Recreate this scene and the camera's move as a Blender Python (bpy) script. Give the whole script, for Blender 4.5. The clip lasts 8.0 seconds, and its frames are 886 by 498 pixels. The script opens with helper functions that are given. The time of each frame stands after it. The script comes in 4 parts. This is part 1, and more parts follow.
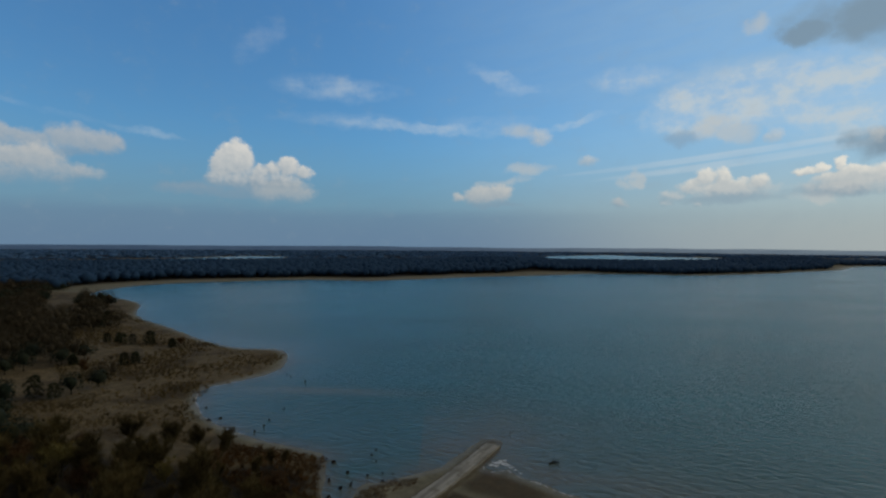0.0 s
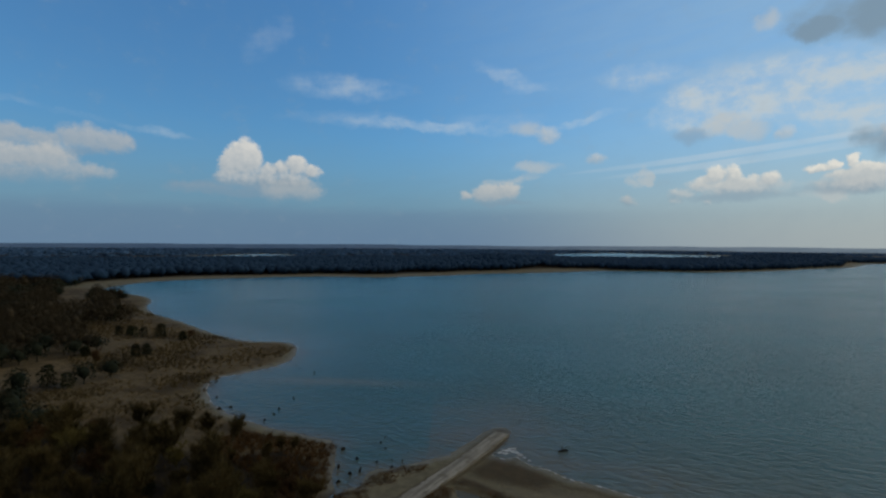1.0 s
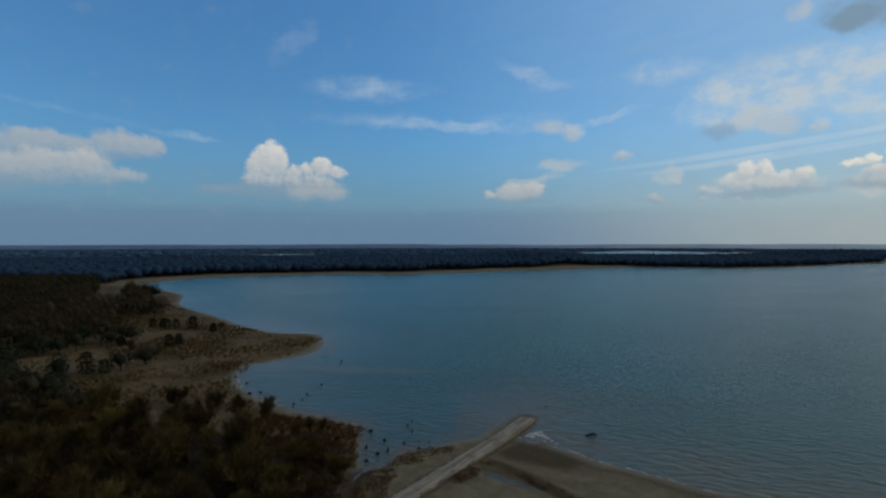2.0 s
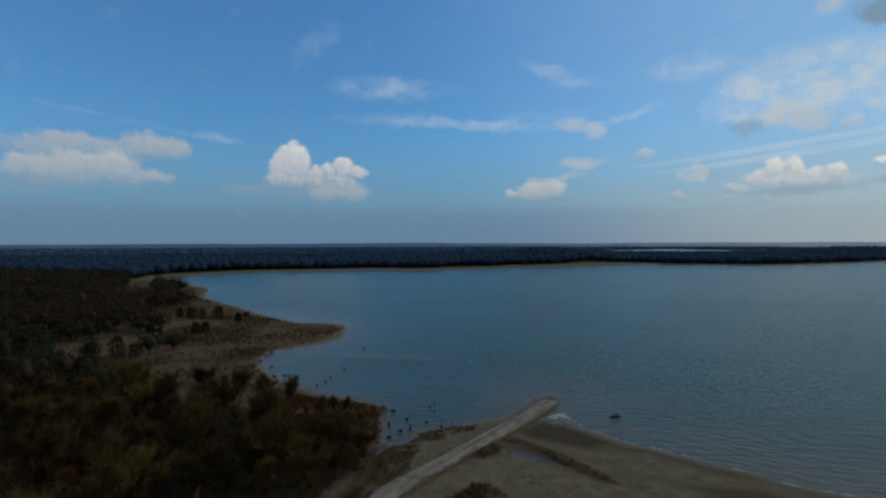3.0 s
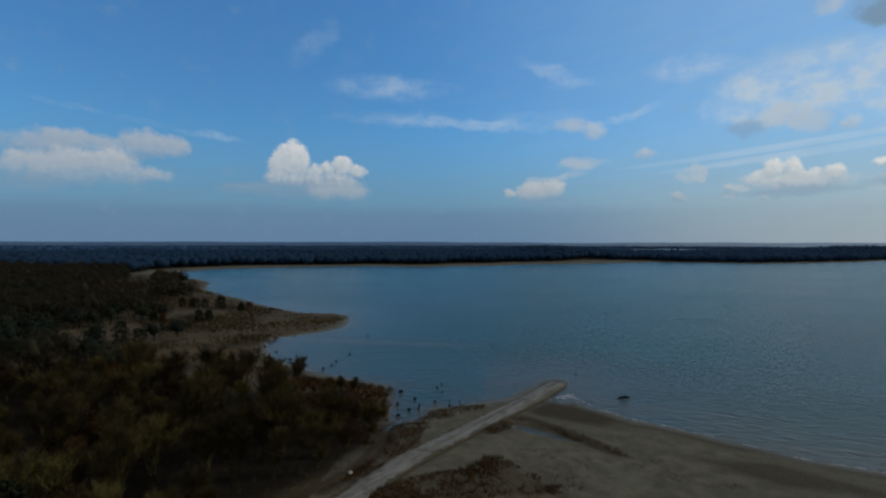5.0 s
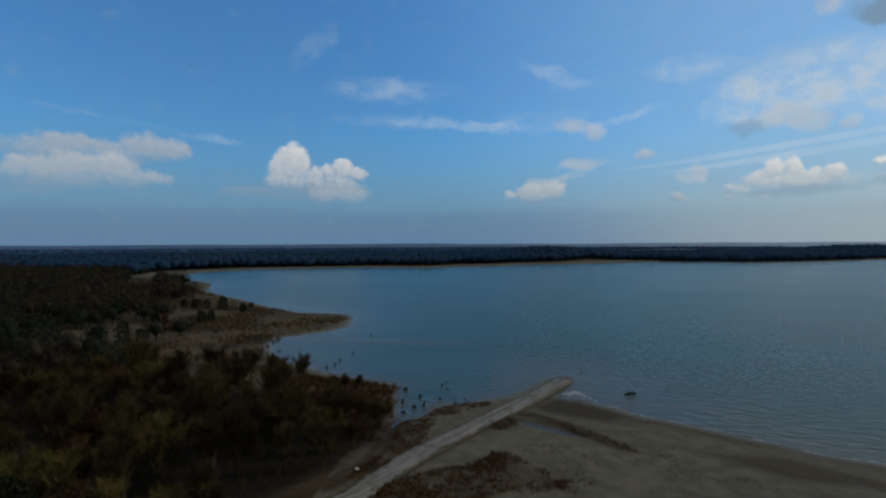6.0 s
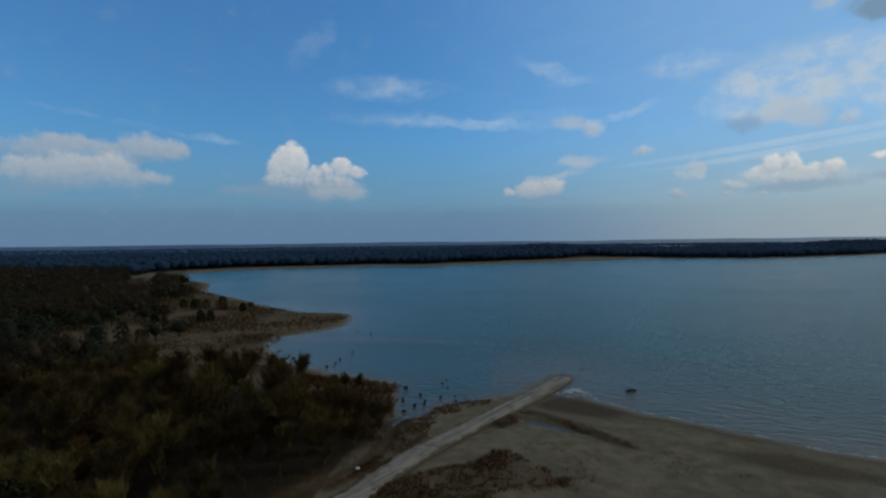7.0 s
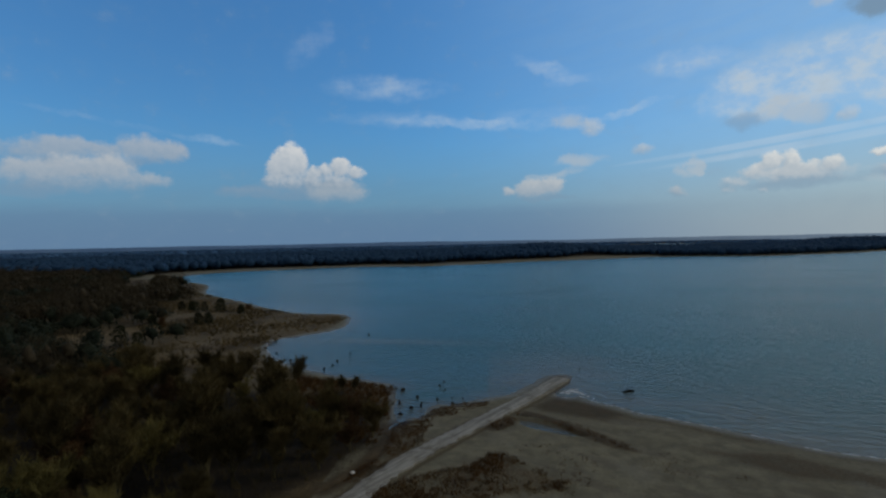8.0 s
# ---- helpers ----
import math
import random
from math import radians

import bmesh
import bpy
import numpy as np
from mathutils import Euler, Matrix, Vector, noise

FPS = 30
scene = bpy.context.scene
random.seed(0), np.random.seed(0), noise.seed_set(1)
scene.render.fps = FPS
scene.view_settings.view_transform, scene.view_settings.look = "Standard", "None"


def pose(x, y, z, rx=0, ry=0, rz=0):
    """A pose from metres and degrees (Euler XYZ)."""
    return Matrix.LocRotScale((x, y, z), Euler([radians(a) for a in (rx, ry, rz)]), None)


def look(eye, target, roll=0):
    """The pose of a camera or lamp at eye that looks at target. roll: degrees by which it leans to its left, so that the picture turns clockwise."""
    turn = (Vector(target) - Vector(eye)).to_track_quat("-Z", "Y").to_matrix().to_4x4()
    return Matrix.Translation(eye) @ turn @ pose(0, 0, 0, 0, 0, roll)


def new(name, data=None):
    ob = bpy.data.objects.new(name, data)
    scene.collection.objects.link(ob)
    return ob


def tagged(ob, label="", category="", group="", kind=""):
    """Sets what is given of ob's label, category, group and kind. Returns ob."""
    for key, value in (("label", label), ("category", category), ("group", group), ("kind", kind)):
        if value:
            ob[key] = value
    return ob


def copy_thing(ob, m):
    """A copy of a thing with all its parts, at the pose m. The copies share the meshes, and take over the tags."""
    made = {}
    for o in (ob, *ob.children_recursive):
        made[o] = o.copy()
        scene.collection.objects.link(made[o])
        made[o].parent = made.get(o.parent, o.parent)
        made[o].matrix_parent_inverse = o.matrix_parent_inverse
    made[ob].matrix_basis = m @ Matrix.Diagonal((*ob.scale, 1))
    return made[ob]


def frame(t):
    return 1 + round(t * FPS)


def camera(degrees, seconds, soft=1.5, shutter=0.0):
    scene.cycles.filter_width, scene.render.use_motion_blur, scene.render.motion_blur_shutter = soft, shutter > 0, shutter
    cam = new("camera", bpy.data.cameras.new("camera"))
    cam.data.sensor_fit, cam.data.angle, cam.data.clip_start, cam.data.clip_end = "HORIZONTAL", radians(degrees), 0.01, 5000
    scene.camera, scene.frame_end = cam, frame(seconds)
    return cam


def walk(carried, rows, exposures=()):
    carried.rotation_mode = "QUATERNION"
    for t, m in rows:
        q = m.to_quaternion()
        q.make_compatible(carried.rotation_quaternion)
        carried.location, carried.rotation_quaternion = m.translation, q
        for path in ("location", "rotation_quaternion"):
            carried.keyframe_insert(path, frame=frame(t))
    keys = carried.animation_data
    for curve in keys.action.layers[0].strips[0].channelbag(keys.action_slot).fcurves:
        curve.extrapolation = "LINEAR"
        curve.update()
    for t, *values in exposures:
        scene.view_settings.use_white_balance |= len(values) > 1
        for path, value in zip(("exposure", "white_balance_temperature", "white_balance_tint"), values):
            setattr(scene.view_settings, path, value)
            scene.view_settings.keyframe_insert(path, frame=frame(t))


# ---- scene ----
cam = camera(80.55, 8.0, soft=2.4)

# The flight: a drone sinks almost straight down, 40 to 27 metres above the lake, and turns a little to its left.
# seconds, x, y, z, tilt, lean, turn
PATH = [
    (0, -0.00, 0.00, 40.00, 89.71, -0.45, -0.00),
    (0.5, -0.08, 0.00, 39.16, 89.66, -0.36, 0.10),
    (1, -0.18, -0.05, 38.02, 89.53, -0.40, 0.85),
    (1.5, -0.32, -0.12, 36.65, 89.53, -0.23, 1.96),
    (3, -0.66, -0.36, 31.52, 89.40, 0.13, 5.74),
    (3.5, -0.95, -0.33, 30.25, 89.45, 0.03, 5.79),
    (4, -1.33, -0.46, 29.22, 89.42, -0.12, 5.77),
    (4.5, -1.89, -0.48, 28.59, 89.26, -0.24, 5.63),
    (6, -3.12, 0.23, 26.97, 89.52, 0.21, 5.71),
    (6.5, -3.21, 0.38, 26.81, 89.46, 0.35, 5.72),
    (7, -3.13, 0.50, 26.95, 89.32, 0.65, 5.64),
    (7.5, -2.81, 0.57, 27.16, 89.25, 1.03, 5.67),
    (8, -2.48, 0.93, 27.27, 89.27, 1.06, 5.61),
]
# the picture starts a little brighter and warmer: seconds, stops, kelvin, tint
BALANCE = [(0.0, 0.06, 7150, 10), (1.5, 0.05, 7050, 10), (3.5, 0.02, 6700, 10), (6.0, 0.0, 6550, 10), (8.0, 0.0, 6550, 10)]
walk(cam, [(t, pose(*p)) for t, *p in PATH], BALANCE)

# ---- world: blue winter sky, sun behind thin cloud to the right ----
SUN_AZ, SUN_EL = 68.0, 28.0
world = bpy.data.worlds.new("sky")
scene.world = world
world.use_nodes = True
NT = world.node_tree
NT.nodes.clear()


class Graph:
    """Short calls for building node trees."""

    def __init__(self, tree):
        self.tree = tree

    def node(self, kind):
        return self.tree.nodes.new(kind)

    def put(self, socket, value):
        if isinstance(value, bpy.types.NodeSocket):
            self.tree.links.new(value, socket)
        else:
            socket.default_value = value

    def math(self, op, a, b=0.0, c=0.0, clamp=False):
        n = self.node("ShaderNodeMath")
        n.operation, n.use_clamp = op, clamp
        for s, v in zip(n.inputs, (a, b, c)):
            self.put(s, v)
        return n.outputs[0]

    def vec(self, op, a, b=(0, 0, 0)):
        n = self.node("ShaderNodeVectorMath")
        n.operation = op
        self.put(n.inputs[0], a)
        self.put(n.inputs[1], b)
        return n.outputs["Value"] if op in ("LENGTH", "DOT_PRODUCT") else n.outputs[0]

    def ramp(self, v, lo, hi, a=0.0, b=1.0, smooth=True):
        n = self.node("ShaderNodeMapRange")
        n.interpolation_type = "SMOOTHSTEP" if smooth else "LINEAR"
        for s, x in zip(n.inputs, (v, lo, hi, a, b)):
            self.put(s, x)
        return n.outputs[0]

    def noise(self, p, scale, detail=4.0, rough=0.55, warp=0.0, out=0):
        n = self.node("ShaderNodeTexNoise")
        self.put(n.inputs["Vector"], p)
        for key, x in (("Scale", scale), ("Detail", detail), ("Roughness", rough), ("Distortion", warp)):
            self.put(n.inputs[key], x)
        return n.outputs[out]

    def mapped(self, p, loc=(0, 0, 0), turn=0.0, scale=(1, 1, 1), kind="TEXTURE"):
        n = self.node("ShaderNodeMapping")
        n.vector_type = kind
        self.put(n.inputs[0], p)
        n.inputs[1].default_value, n.inputs[2].default_value, n.inputs[3].default_value = loc, (0, 0, radians(turn)), scale
        return n.outputs[0]

    def mix(self, k, a, b):
        n = self.node("ShaderNodeMix")
        n.data_type = "RGBA"
        for s, v in zip((n.inputs[0], n.inputs[6], n.inputs[7]), (k, a, b)):
            self.put(s, (*v, 1.0) if isinstance(v, tuple) and len(v) == 3 else v)
        return n.outputs[2]

    def placed(self, axes, total, hump, grow_by):
        """A place in a hump's own measure; the running total rides along so that the humps are worked out one by one."""
        az, el, w, h, lean = hump
        j = self.node("ShaderNodeCombineXYZ")
        for socket, value in zip(j.inputs, (axes.outputs[0], axes.outputs[1], total)):
            self.put(socket, value)
        return self.mapped(j.outputs[0], (az, el, 0), lean, (w * grow_by, h * grow_by, 1e6))

    def axes(self, p):
        s = self.node("ShaderNodeSeparateXYZ")
        self.put(s.inputs[0], p)
        return s

    def blobs(self, p, ellipses, grow_by=1.4):
        """The sum of soft humps: azimuth, elevation, half width, half height and lean, in degrees."""
        axes, total = self.axes(p), 0.0
        for hump in ellipses:
            q = self.placed(axes, total, hump, grow_by)
            total = self.math("ADD", total, self.math("SUBTRACT", 1.0, self.vec("DOT_PRODUCT", q, q), clamp=True))
        return total

    def dome(self, p, ellipses, after, grow_by=1.18):
        """Humps that swallow one another: one at a hump's middle, nothing at its rim, less outside."""
        axes, near = self.axes(p), self.math("MULTIPLY_ADD", after, 1e-6, 9.0)
        for hump in ellipses:
            q = self.placed(axes, near, hump, grow_by)
            near = self.math("SMOOTH_MIN", near, self.vec("DOT_PRODUCT", q, q), 0.5)
        return self.math("SUBTRACT", 1.0, near)


W = Graph(NT)
toward = W.node("ShaderNodeTexCoord").outputs["Generated"]
split = W.node("ShaderNodeSeparateXYZ")
W.put(split.inputs[0], toward)
azimuth = W.math("MULTIPLY", W.math("ARCTAN2", split.outputs[0], split.outputs[1]), 57.2958)
height = W.math("MULTIPLY", W.math("ARCSINE", split.outputs[2]), 57.2958)
join = W.node("ShaderNodeCombineXYZ")
W.put(join.inputs[0], azimuth)
W.put(join.inputs[1], height)
PLACE = join.outputs[0]

# humps of cloud: azimuth from straight ahead, elevation, half width, half height, lean
TOWER = [(-21.6, 8.5, 1.76, 1.85, 0), (-23.0, 8.0, 1.05, 1.34, 0), (-23.4, 6.8, 1.2, 1.0, 0), (-21.8, 6.5, 2.2, 1.02, 0), (-19.8, 6.7, 1.97, 1.15, 0), (-19.2, 7.7, 0.66, 0.69, 0), (-19.6, 7.1, 1.3, 1.0, 0),
         (-18.1, 7.8, 0.78, 0.75, 0), (-16.5, 8.1, 1.08, 1.05, 0), (-14.9, 7.5, 0.92, 0.76, 0), (-17.1, 6.7, 2.15, 0.87, 0)]
FOOT = [(-22.5, 5.7, 4.0, 0.85, 0), (-18.5, 5.8, 3.5, 0.8, 0), (-26.5, 5.7, 2.2, 0.5, 0), (28.5, 4.9, 5.0, 0.7, 0), (37.5, 5.2, 4.0, 0.8, 0), (-41.0, 5.6, 6.0, 0.7, 0)]
TAIL = [(-15.7, 5.2, 2.3, 0.95, 0), (-18.4, 5.4, 1.8, 1.1, 0), (-17.0, 6.0, 3.0, 0.9, 0)]
BANK = [(-41.5, 8.8, 2.84, 1.27, 0), (-44.0, 8.5, 1.9, 0.95, 0), (-35.4, 9.2, 2.2, 1.4, 0), (-33.4, 9.2, 1.9, 1.1, 0), (-38.5, 8.8, 2.0, 0.9, 0), (-42.5, 8.2, 4.0, 1.3, 0), (-48.5, 8.4, 3.0, 1.2, 0)]
LOW_BANK = [(-43.5, 6.6, 2.9, 1.25, 0), (-45.0, 6.5, 1.8, 1.1, 0), (-40.9, 7.1, 2.3, 1.3, 0), (-38.2, 7.2, 2.5, 1.5, 0),
            (-37.1, 6.3, 2.6, 1.05, 0), (-34.8, 6.4, 1.8, 0.7, 0), (-41.5, 6.0, 3.2, 0.9, 0), (-48.8, 7.0, 2.63, 1.33, 0), (-58.0, 7.0, 4.0, 1.3, 0)]
LOW_HEAP = [(4.6, 5.5, 2.3, 1.05, 0), (6.1, 5.8, 1.35, 1.1, 0), (3.8, 5.4, 1.7, 0.95, 0), (1.8, 5.3, 0.8, 0.5, 0), (18.6, 4.5, 0.83, 0.6, 0)]
HIGH_HEAP = [(15.4, 9.1, 1.15, 0.58, 0), (10.4, 11.8, 1.2, 0.93, 0), (32.2, 10.5, 0.85, 0.76, 0), (39.7, 9.8, 0.8, 0.65, 0)]
RANGE = [(26.7, 7.0, 0.89, 0.87, 0), (28.1, 6.9, 0.82, 0.97, 0), (29.3, 6.0, 1.88, 0.69, 0), (31.2, 6.2, 1.0, 0.73, 0), (25.4, 5.9, 1.41, 0.88, 0), (23.7, 5.2, 1.35, 0.62, 0), (23.1, 4.5, 0.63, 0.45, 0), (26.0, 4.3, 0.6, 0.39, 0),
         (28.5, 5.6, 4.5, 0.9, 0), (38.5, 5.6, 4.0, 1.0, 0), (37.2, 7.5, 0.5, 0.58, 0), (35.8, 7.2, 0.57, 0.4, 0), (34.9, 7.0, 1.33, 0.35, 0), (38.4, 6.7, 1.52, 0.67, 0), (39.9, 6.2, 1.27, 1.0, 0), (37.1, 6.3, 1.97, 0.59, 0), (42.7, 6.4, 1.67, 1.2, 0), (52.0, 7.0, 4.0, 1.3, 0)]
SOFT = [(8.3, 12.3, 2.06, 0.76, 0), (8.9, 8.3, 2.41, 0.6, 0), (6.5, 7.0, 2.75, 0.36, 6), (20.3, 7.2, 0.45, 0.8, 0), (19.3, 6.5, 0.99, 0.46, 0), (27.2, 11.6, 2.2, 0.95, 0), (29.5, 10.8, 1.87, 0.78, 0),
        (31.0, 20.1, 1.09, 0.84, 0), (35.3, 4.8, 1.65, 0.45, 0), (36.1, 4.4, 0.9, 0.4, 0)]
VEILS = [(29.0, 15.3, 3.78, 1.61, 0), (19.8, 16.9, 2.74, 0.85, 0), (24.8, 13.5, 2.55, 1.49, 0), (31.1, 13.8, 3.17, 1.7, 0), (33.5, 15.6, 2.15, 1.15, 0), (26.1, 12.8, 3.49, 1.58, 0), (38.0, 14.0, 5.0, 2.4, 0), (40.0, 12.0, 5.0, 2.4, 0)]
THIN = [(-11.4, 16.3, 4.74, 0.95, 0), (-5.9, 12.9, 4.28, 0.41, -3), (0.9, 12.4, 3.7, 0.47, -3), (6.1, 17.7, 2.75, 0.6, -20), (13.6, 12.8, 3.21, 0.3, 14), (-29.6, 10.5, 2.5, 0.31, -6)]
FAINT = [(-19.4, 20.3, 2.2, 1.0, 40), (5.2, 13.1, 3.68, 0.7, 0), (-10.1, 13.2, 5.38, 0.58, 0), (-38.8, 11.7, 4.0, 0.23, -6), (8.5, 16.5, 1.81, 0.45, 0)]
TRAILS = [(27.6, 8.9, 11.14, 0.26, 5), (30.5, 8.3, 10.57, 0.30, 5)]
GREY = [(36.4, 19.3, 3.81, 1.6, 0), (40.0, 18.8, 2.54, 2.04, 0), (34.3, 18.8, 1.69, 0.73, 0), (43.9, 18.6, 2.89, 2.4, 0), (39.0, 9.0, 1.42, 1.2, 0), (41.0, 9.1, 1.41, 1.3, 0)]
SHADE = [(24.4, 10.7, 1.74, 0.71, 0), (-26.7, 5.6, 2.37, 0.55, 0), (-21.0, 5.2, 4.31, 0.6, 0), (28.4, 4.8, 4.31, 0.5, 0), (5.9, 4.5, 2.45, 0.3, 0), (36.9, 5.3, 3.17, 0.55, 0),
         (-42.3, 7.5, 0.71, 0.44, 0), (-43.5, 5.2, 3.47, 0.6, 0), (-39.9, 7.0, 0.93, 0.5, 0), (-36.3, 8.1, 2.74, 0.5, 0)]

frill = W.noise(W.mapped(PLACE, scale=(1.3, 1.0, 1.0)), 0.5, 6.0, 0.6)
fine = W.noise(PLACE, 1.7, 5.0, 0.6)


def stirred(scale, amount):
    drift = W.vec("SUBTRACT", W.noise(PLACE, scale, 4.0, 0.55, out=1), (0.5, 0.5, 0.5))
    return W.vec("ADD", PLACE, W.vec("MULTIPLY", drift, amount))


curl = stirred(0.9, (1.6, 1.1, 0.0))
ruffle = stirred(0.45, (3.6, 1.5, 0.0))


def billow(p, scale):
    n = W.node("ShaderNodeTexVoronoi")
    n.feature, n.normalize = "SMOOTH_F1", True
    W.put(n.inputs["Vector"], p)
    n.inputs["Scale"].default_value, n.inputs["Detail"].default_value, n.inputs["Roughness"].default_value = scale, 2.0, 0.5
    n.inputs["Smoothness"].default_value = 0.6
    return n.outputs["Distance"]


knobs = W.math("SUBTRACT", 0.4, billow(curl, 1.2))
lee = (0.3, 0.35, 0.0)


def cumulus(laid, humps, base, top, bright, soft=1.0, body=0.95):
    """Lays one heap cloud over the sky: crisp lit knobs above, a grey foot that melts into the haze."""
    colour, before = laid
    here = W.dome(curl, humps, before)
    sunward = W.dome(W.vec("ADD", curl, lee), humps, here)
    level = W.ramp(height, base, top, 0.0, 1.0, smooth=False)
    rough = W.math("ADD", W.math("MULTIPLY", knobs, 0.5), W.math("MULTIPLY", W.math("SUBTRACT", frill, 0.5), 1.1))
    edge = W.math("ADD", here, W.math("ADD", rough, W.math("MULTIPLY", W.math("SUBTRACT", fine, 0.5), 0.5)))
    width = W.ramp(level, 0.0, 0.8, 1.5 * soft, 0.6 * soft)
    cover = W.math("MULTIPLY", W.ramp(edge, 0.0, width, 0.0, body), W.ramp(height, base - 1.0, base + 0.3 * (top - base), 0.1, 1.0))
    face = W.math("SUBTRACT", W.math("MINIMUM", here, 1.0), W.math("MINIMUM", W.math("MAXIMUM", sunward, -0.4), 1.0))
    lit = W.math("ADD", W.math("MULTIPLY", level, 0.62), W.math("MULTIPLY", face, 0.30))
    lit = W.math("ADD", lit, W.math("ADD", W.math("MULTIPLY", knobs, 0.18), W.math("MULTIPLY", W.math("SUBTRACT", fine, 0.5), 0.5)))
    dull = tuple(0.45 * k + 0.55 * c for k, c in zip(bright, (0.22, 0.31, 0.41)))
    tone = W.mix(W.ramp(lit, -0.05, 0.4), (0.205, 0.295, 0.395), dull)
    tone = W.mix(W.ramp(lit, 0.32, 0.95), tone, bright)
    return W.mix(cover, colour, tone), cover


streaks = W.noise(W.mapped(PLACE, turn=8, scale=(5.0, 1.0, 1.0)), 0.6, 6.0, 0.6)
wisps = W.ramp(W.math("ADD", W.math("MULTIPLY", streaks, 0.4), W.math("MULTIPLY", frill, 0.6)), 0.30, 0.70)
veil = W.math("MULTIPLY", W.ramp(W.blobs(ruffle, VEILS, 1.8), 0.0, 1.5), W.math("MULTIPLY", W.ramp(wisps, 0.0, 1.0, 0.4, 0.85), W.ramp(frill, 0.36, 0.62, 0.5, 1.0)))
thin_veil = W.math("MULTIPLY", W.ramp(W.blobs(ruffle, THIN, 1.7), 0.0, 1.2), W.math("MULTIPLY", wisps, 0.48))
faint = W.math("MULTIPLY", W.ramp(W.blobs(ruffle, FAINT, 1.7), 0.0, 1.0), W.math("MULTIPLY", wisps, 0.15))
trail = W.math("MULTIPLY", W.ramp(W.blobs(PLACE, TRAILS, 1.5), 0.0, 0.8), W.ramp(streaks, 0.2, 0.7, 0.08, 0.30))
grey = W.ramp(W.math("ADD", W.blobs(ruffle, GREY), W.math("MULTIPLY", W.math("SUBTRACT", frill, 0.5), 1.2)), -0.1, 1.5, 0.0, 0.85)
shade = W.ramp(W.math("ADD", W.blobs(ruffle, SHADE), W.math("MULTIPLY", W.math("SUBTRACT", frill, 0.5), 0.8)), 0.1, 1.0, 0.0, 0.42)

sky = W.node("ShaderNodeTexSky")
sky.sky_type, sky.sun_disc, sky.sun_elevation, sky.sun_rotation = "NISHITA", False, radians(SUN_EL), radians(SUN_AZ)
sky.altitude, sky.air_density, sky.dust_density, sky.ozone_density = 200.0, 1.0, 0.3, 2.0
SKY_STRENGTH = 0.075
even = W.ramp(height, 6.0, 28.0, 0.9, 1.22, smooth=False)
clear = W.vec("MULTIPLY", W.vec("MULTIPLY", sky.outputs[0], tuple(SKY_STRENGTH * k for k in (0.575, 1.17, 1.585))), even)
# thin high cloud thickens towards the sun, haze lies along the horizon
near_sun = W.ramp(W.vec("DOT_PRODUCT", toward, tuple(Vector((math.sin(radians(SUN_AZ)), math.cos(radians(SUN_AZ)), 0.35)).normalized())), 0.25, 1.05)
thin = W.math("MULTIPLY", near_sun, W.ramp(streaks, 0.2, 0.8, 0.5, 0.75))
colour = W.mix(thin, clear, (0.29, 0.44, 0.57))
haze_colour = W.mix(near_sun, (0.125, 0.225, 0.355), (0.40, 0.45, 0.46))
bank = W.math("ADD", height, W.math("MULTIPLY", W.math("SUBTRACT", streaks, 0.5), 1.6))
colour = W.mix(W.ramp(bank, 13.0, 0.0, 0.0, 0.97), colour, haze_colour)
low_bank = W.math("MULTIPLY", W.ramp(W.math("ADD", height, W.math("MULTIPLY", W.math("SUBTRACT", streaks, 0.5), 0.9)), 4.4, 2.8, 0.0, 0.4), W.ramp(near_sun, 0.05, 0.6, 1.0, 0.2))
colour = W.mix(low_bank, colour, (0.104, 0.186, 0.325))
colour = W.mix(faint, colour, (0.55, 0.63, 0.72))
colour = W.mix(thin_veil, colour, (0.50, 0.60, 0.70))
colour = W.mix(veil, colour, (0.49, 0.58, 0.66))
colour = W.mix(trail, colour, (0.60, 0.66, 0.72))
soft_heaps = W.ramp(W.math("ADD", W.blobs(ruffle, SOFT), W.math("MULTIPLY", W.math("SUBTRACT", frill, 0.5), 1.4)), 0.1, 1.2, 0.0, 0.62)
colour = W.mix(soft_heaps, colour, (0.45, 0.50, 0.54))
colour = W.mix(shade, colour, (0.20, 0.29, 0.40))
colour = W.mix(grey, colour, (0.175, 0.265, 0.36))
laid = (colour, grey)
laid = cumulus(laid, BANK, 6.6, 10.2, (0.39, 0.44, 0.50), 1.5, 0.85)
laid = cumulus(laid, LOW_BANK, 4.8, 8.4, (0.46, 0.495, 0.53), 1.4, 0.9)
laid = cumulus(laid, FOOT, 4.2, 7.5, (0.27, 0.35, 0.44), 2.2, 0.6)
laid = cumulus(laid, TAIL, 3.7, 6.6, (0.44, 0.47, 0.49), 1.5, 0.75)
laid = cumulus(laid, TOWER, 5.2, 10.0, (0.66, 0.67, 0.67))
laid = cumulus(laid, LOW_HEAP, 3.9, 6.4, (0.52, 0.54, 0.55), 1.3, 0.85)
laid = cumulus(laid, HIGH_HEAP, 6.0, 10.5, (0.52, 0.56, 0.59), 2.2, 0.75)
laid = cumulus(laid, RANGE, 3.8, 7.6, (0.72, 0.72, 0.69), 1.3, 0.88)
colour = laid[0]
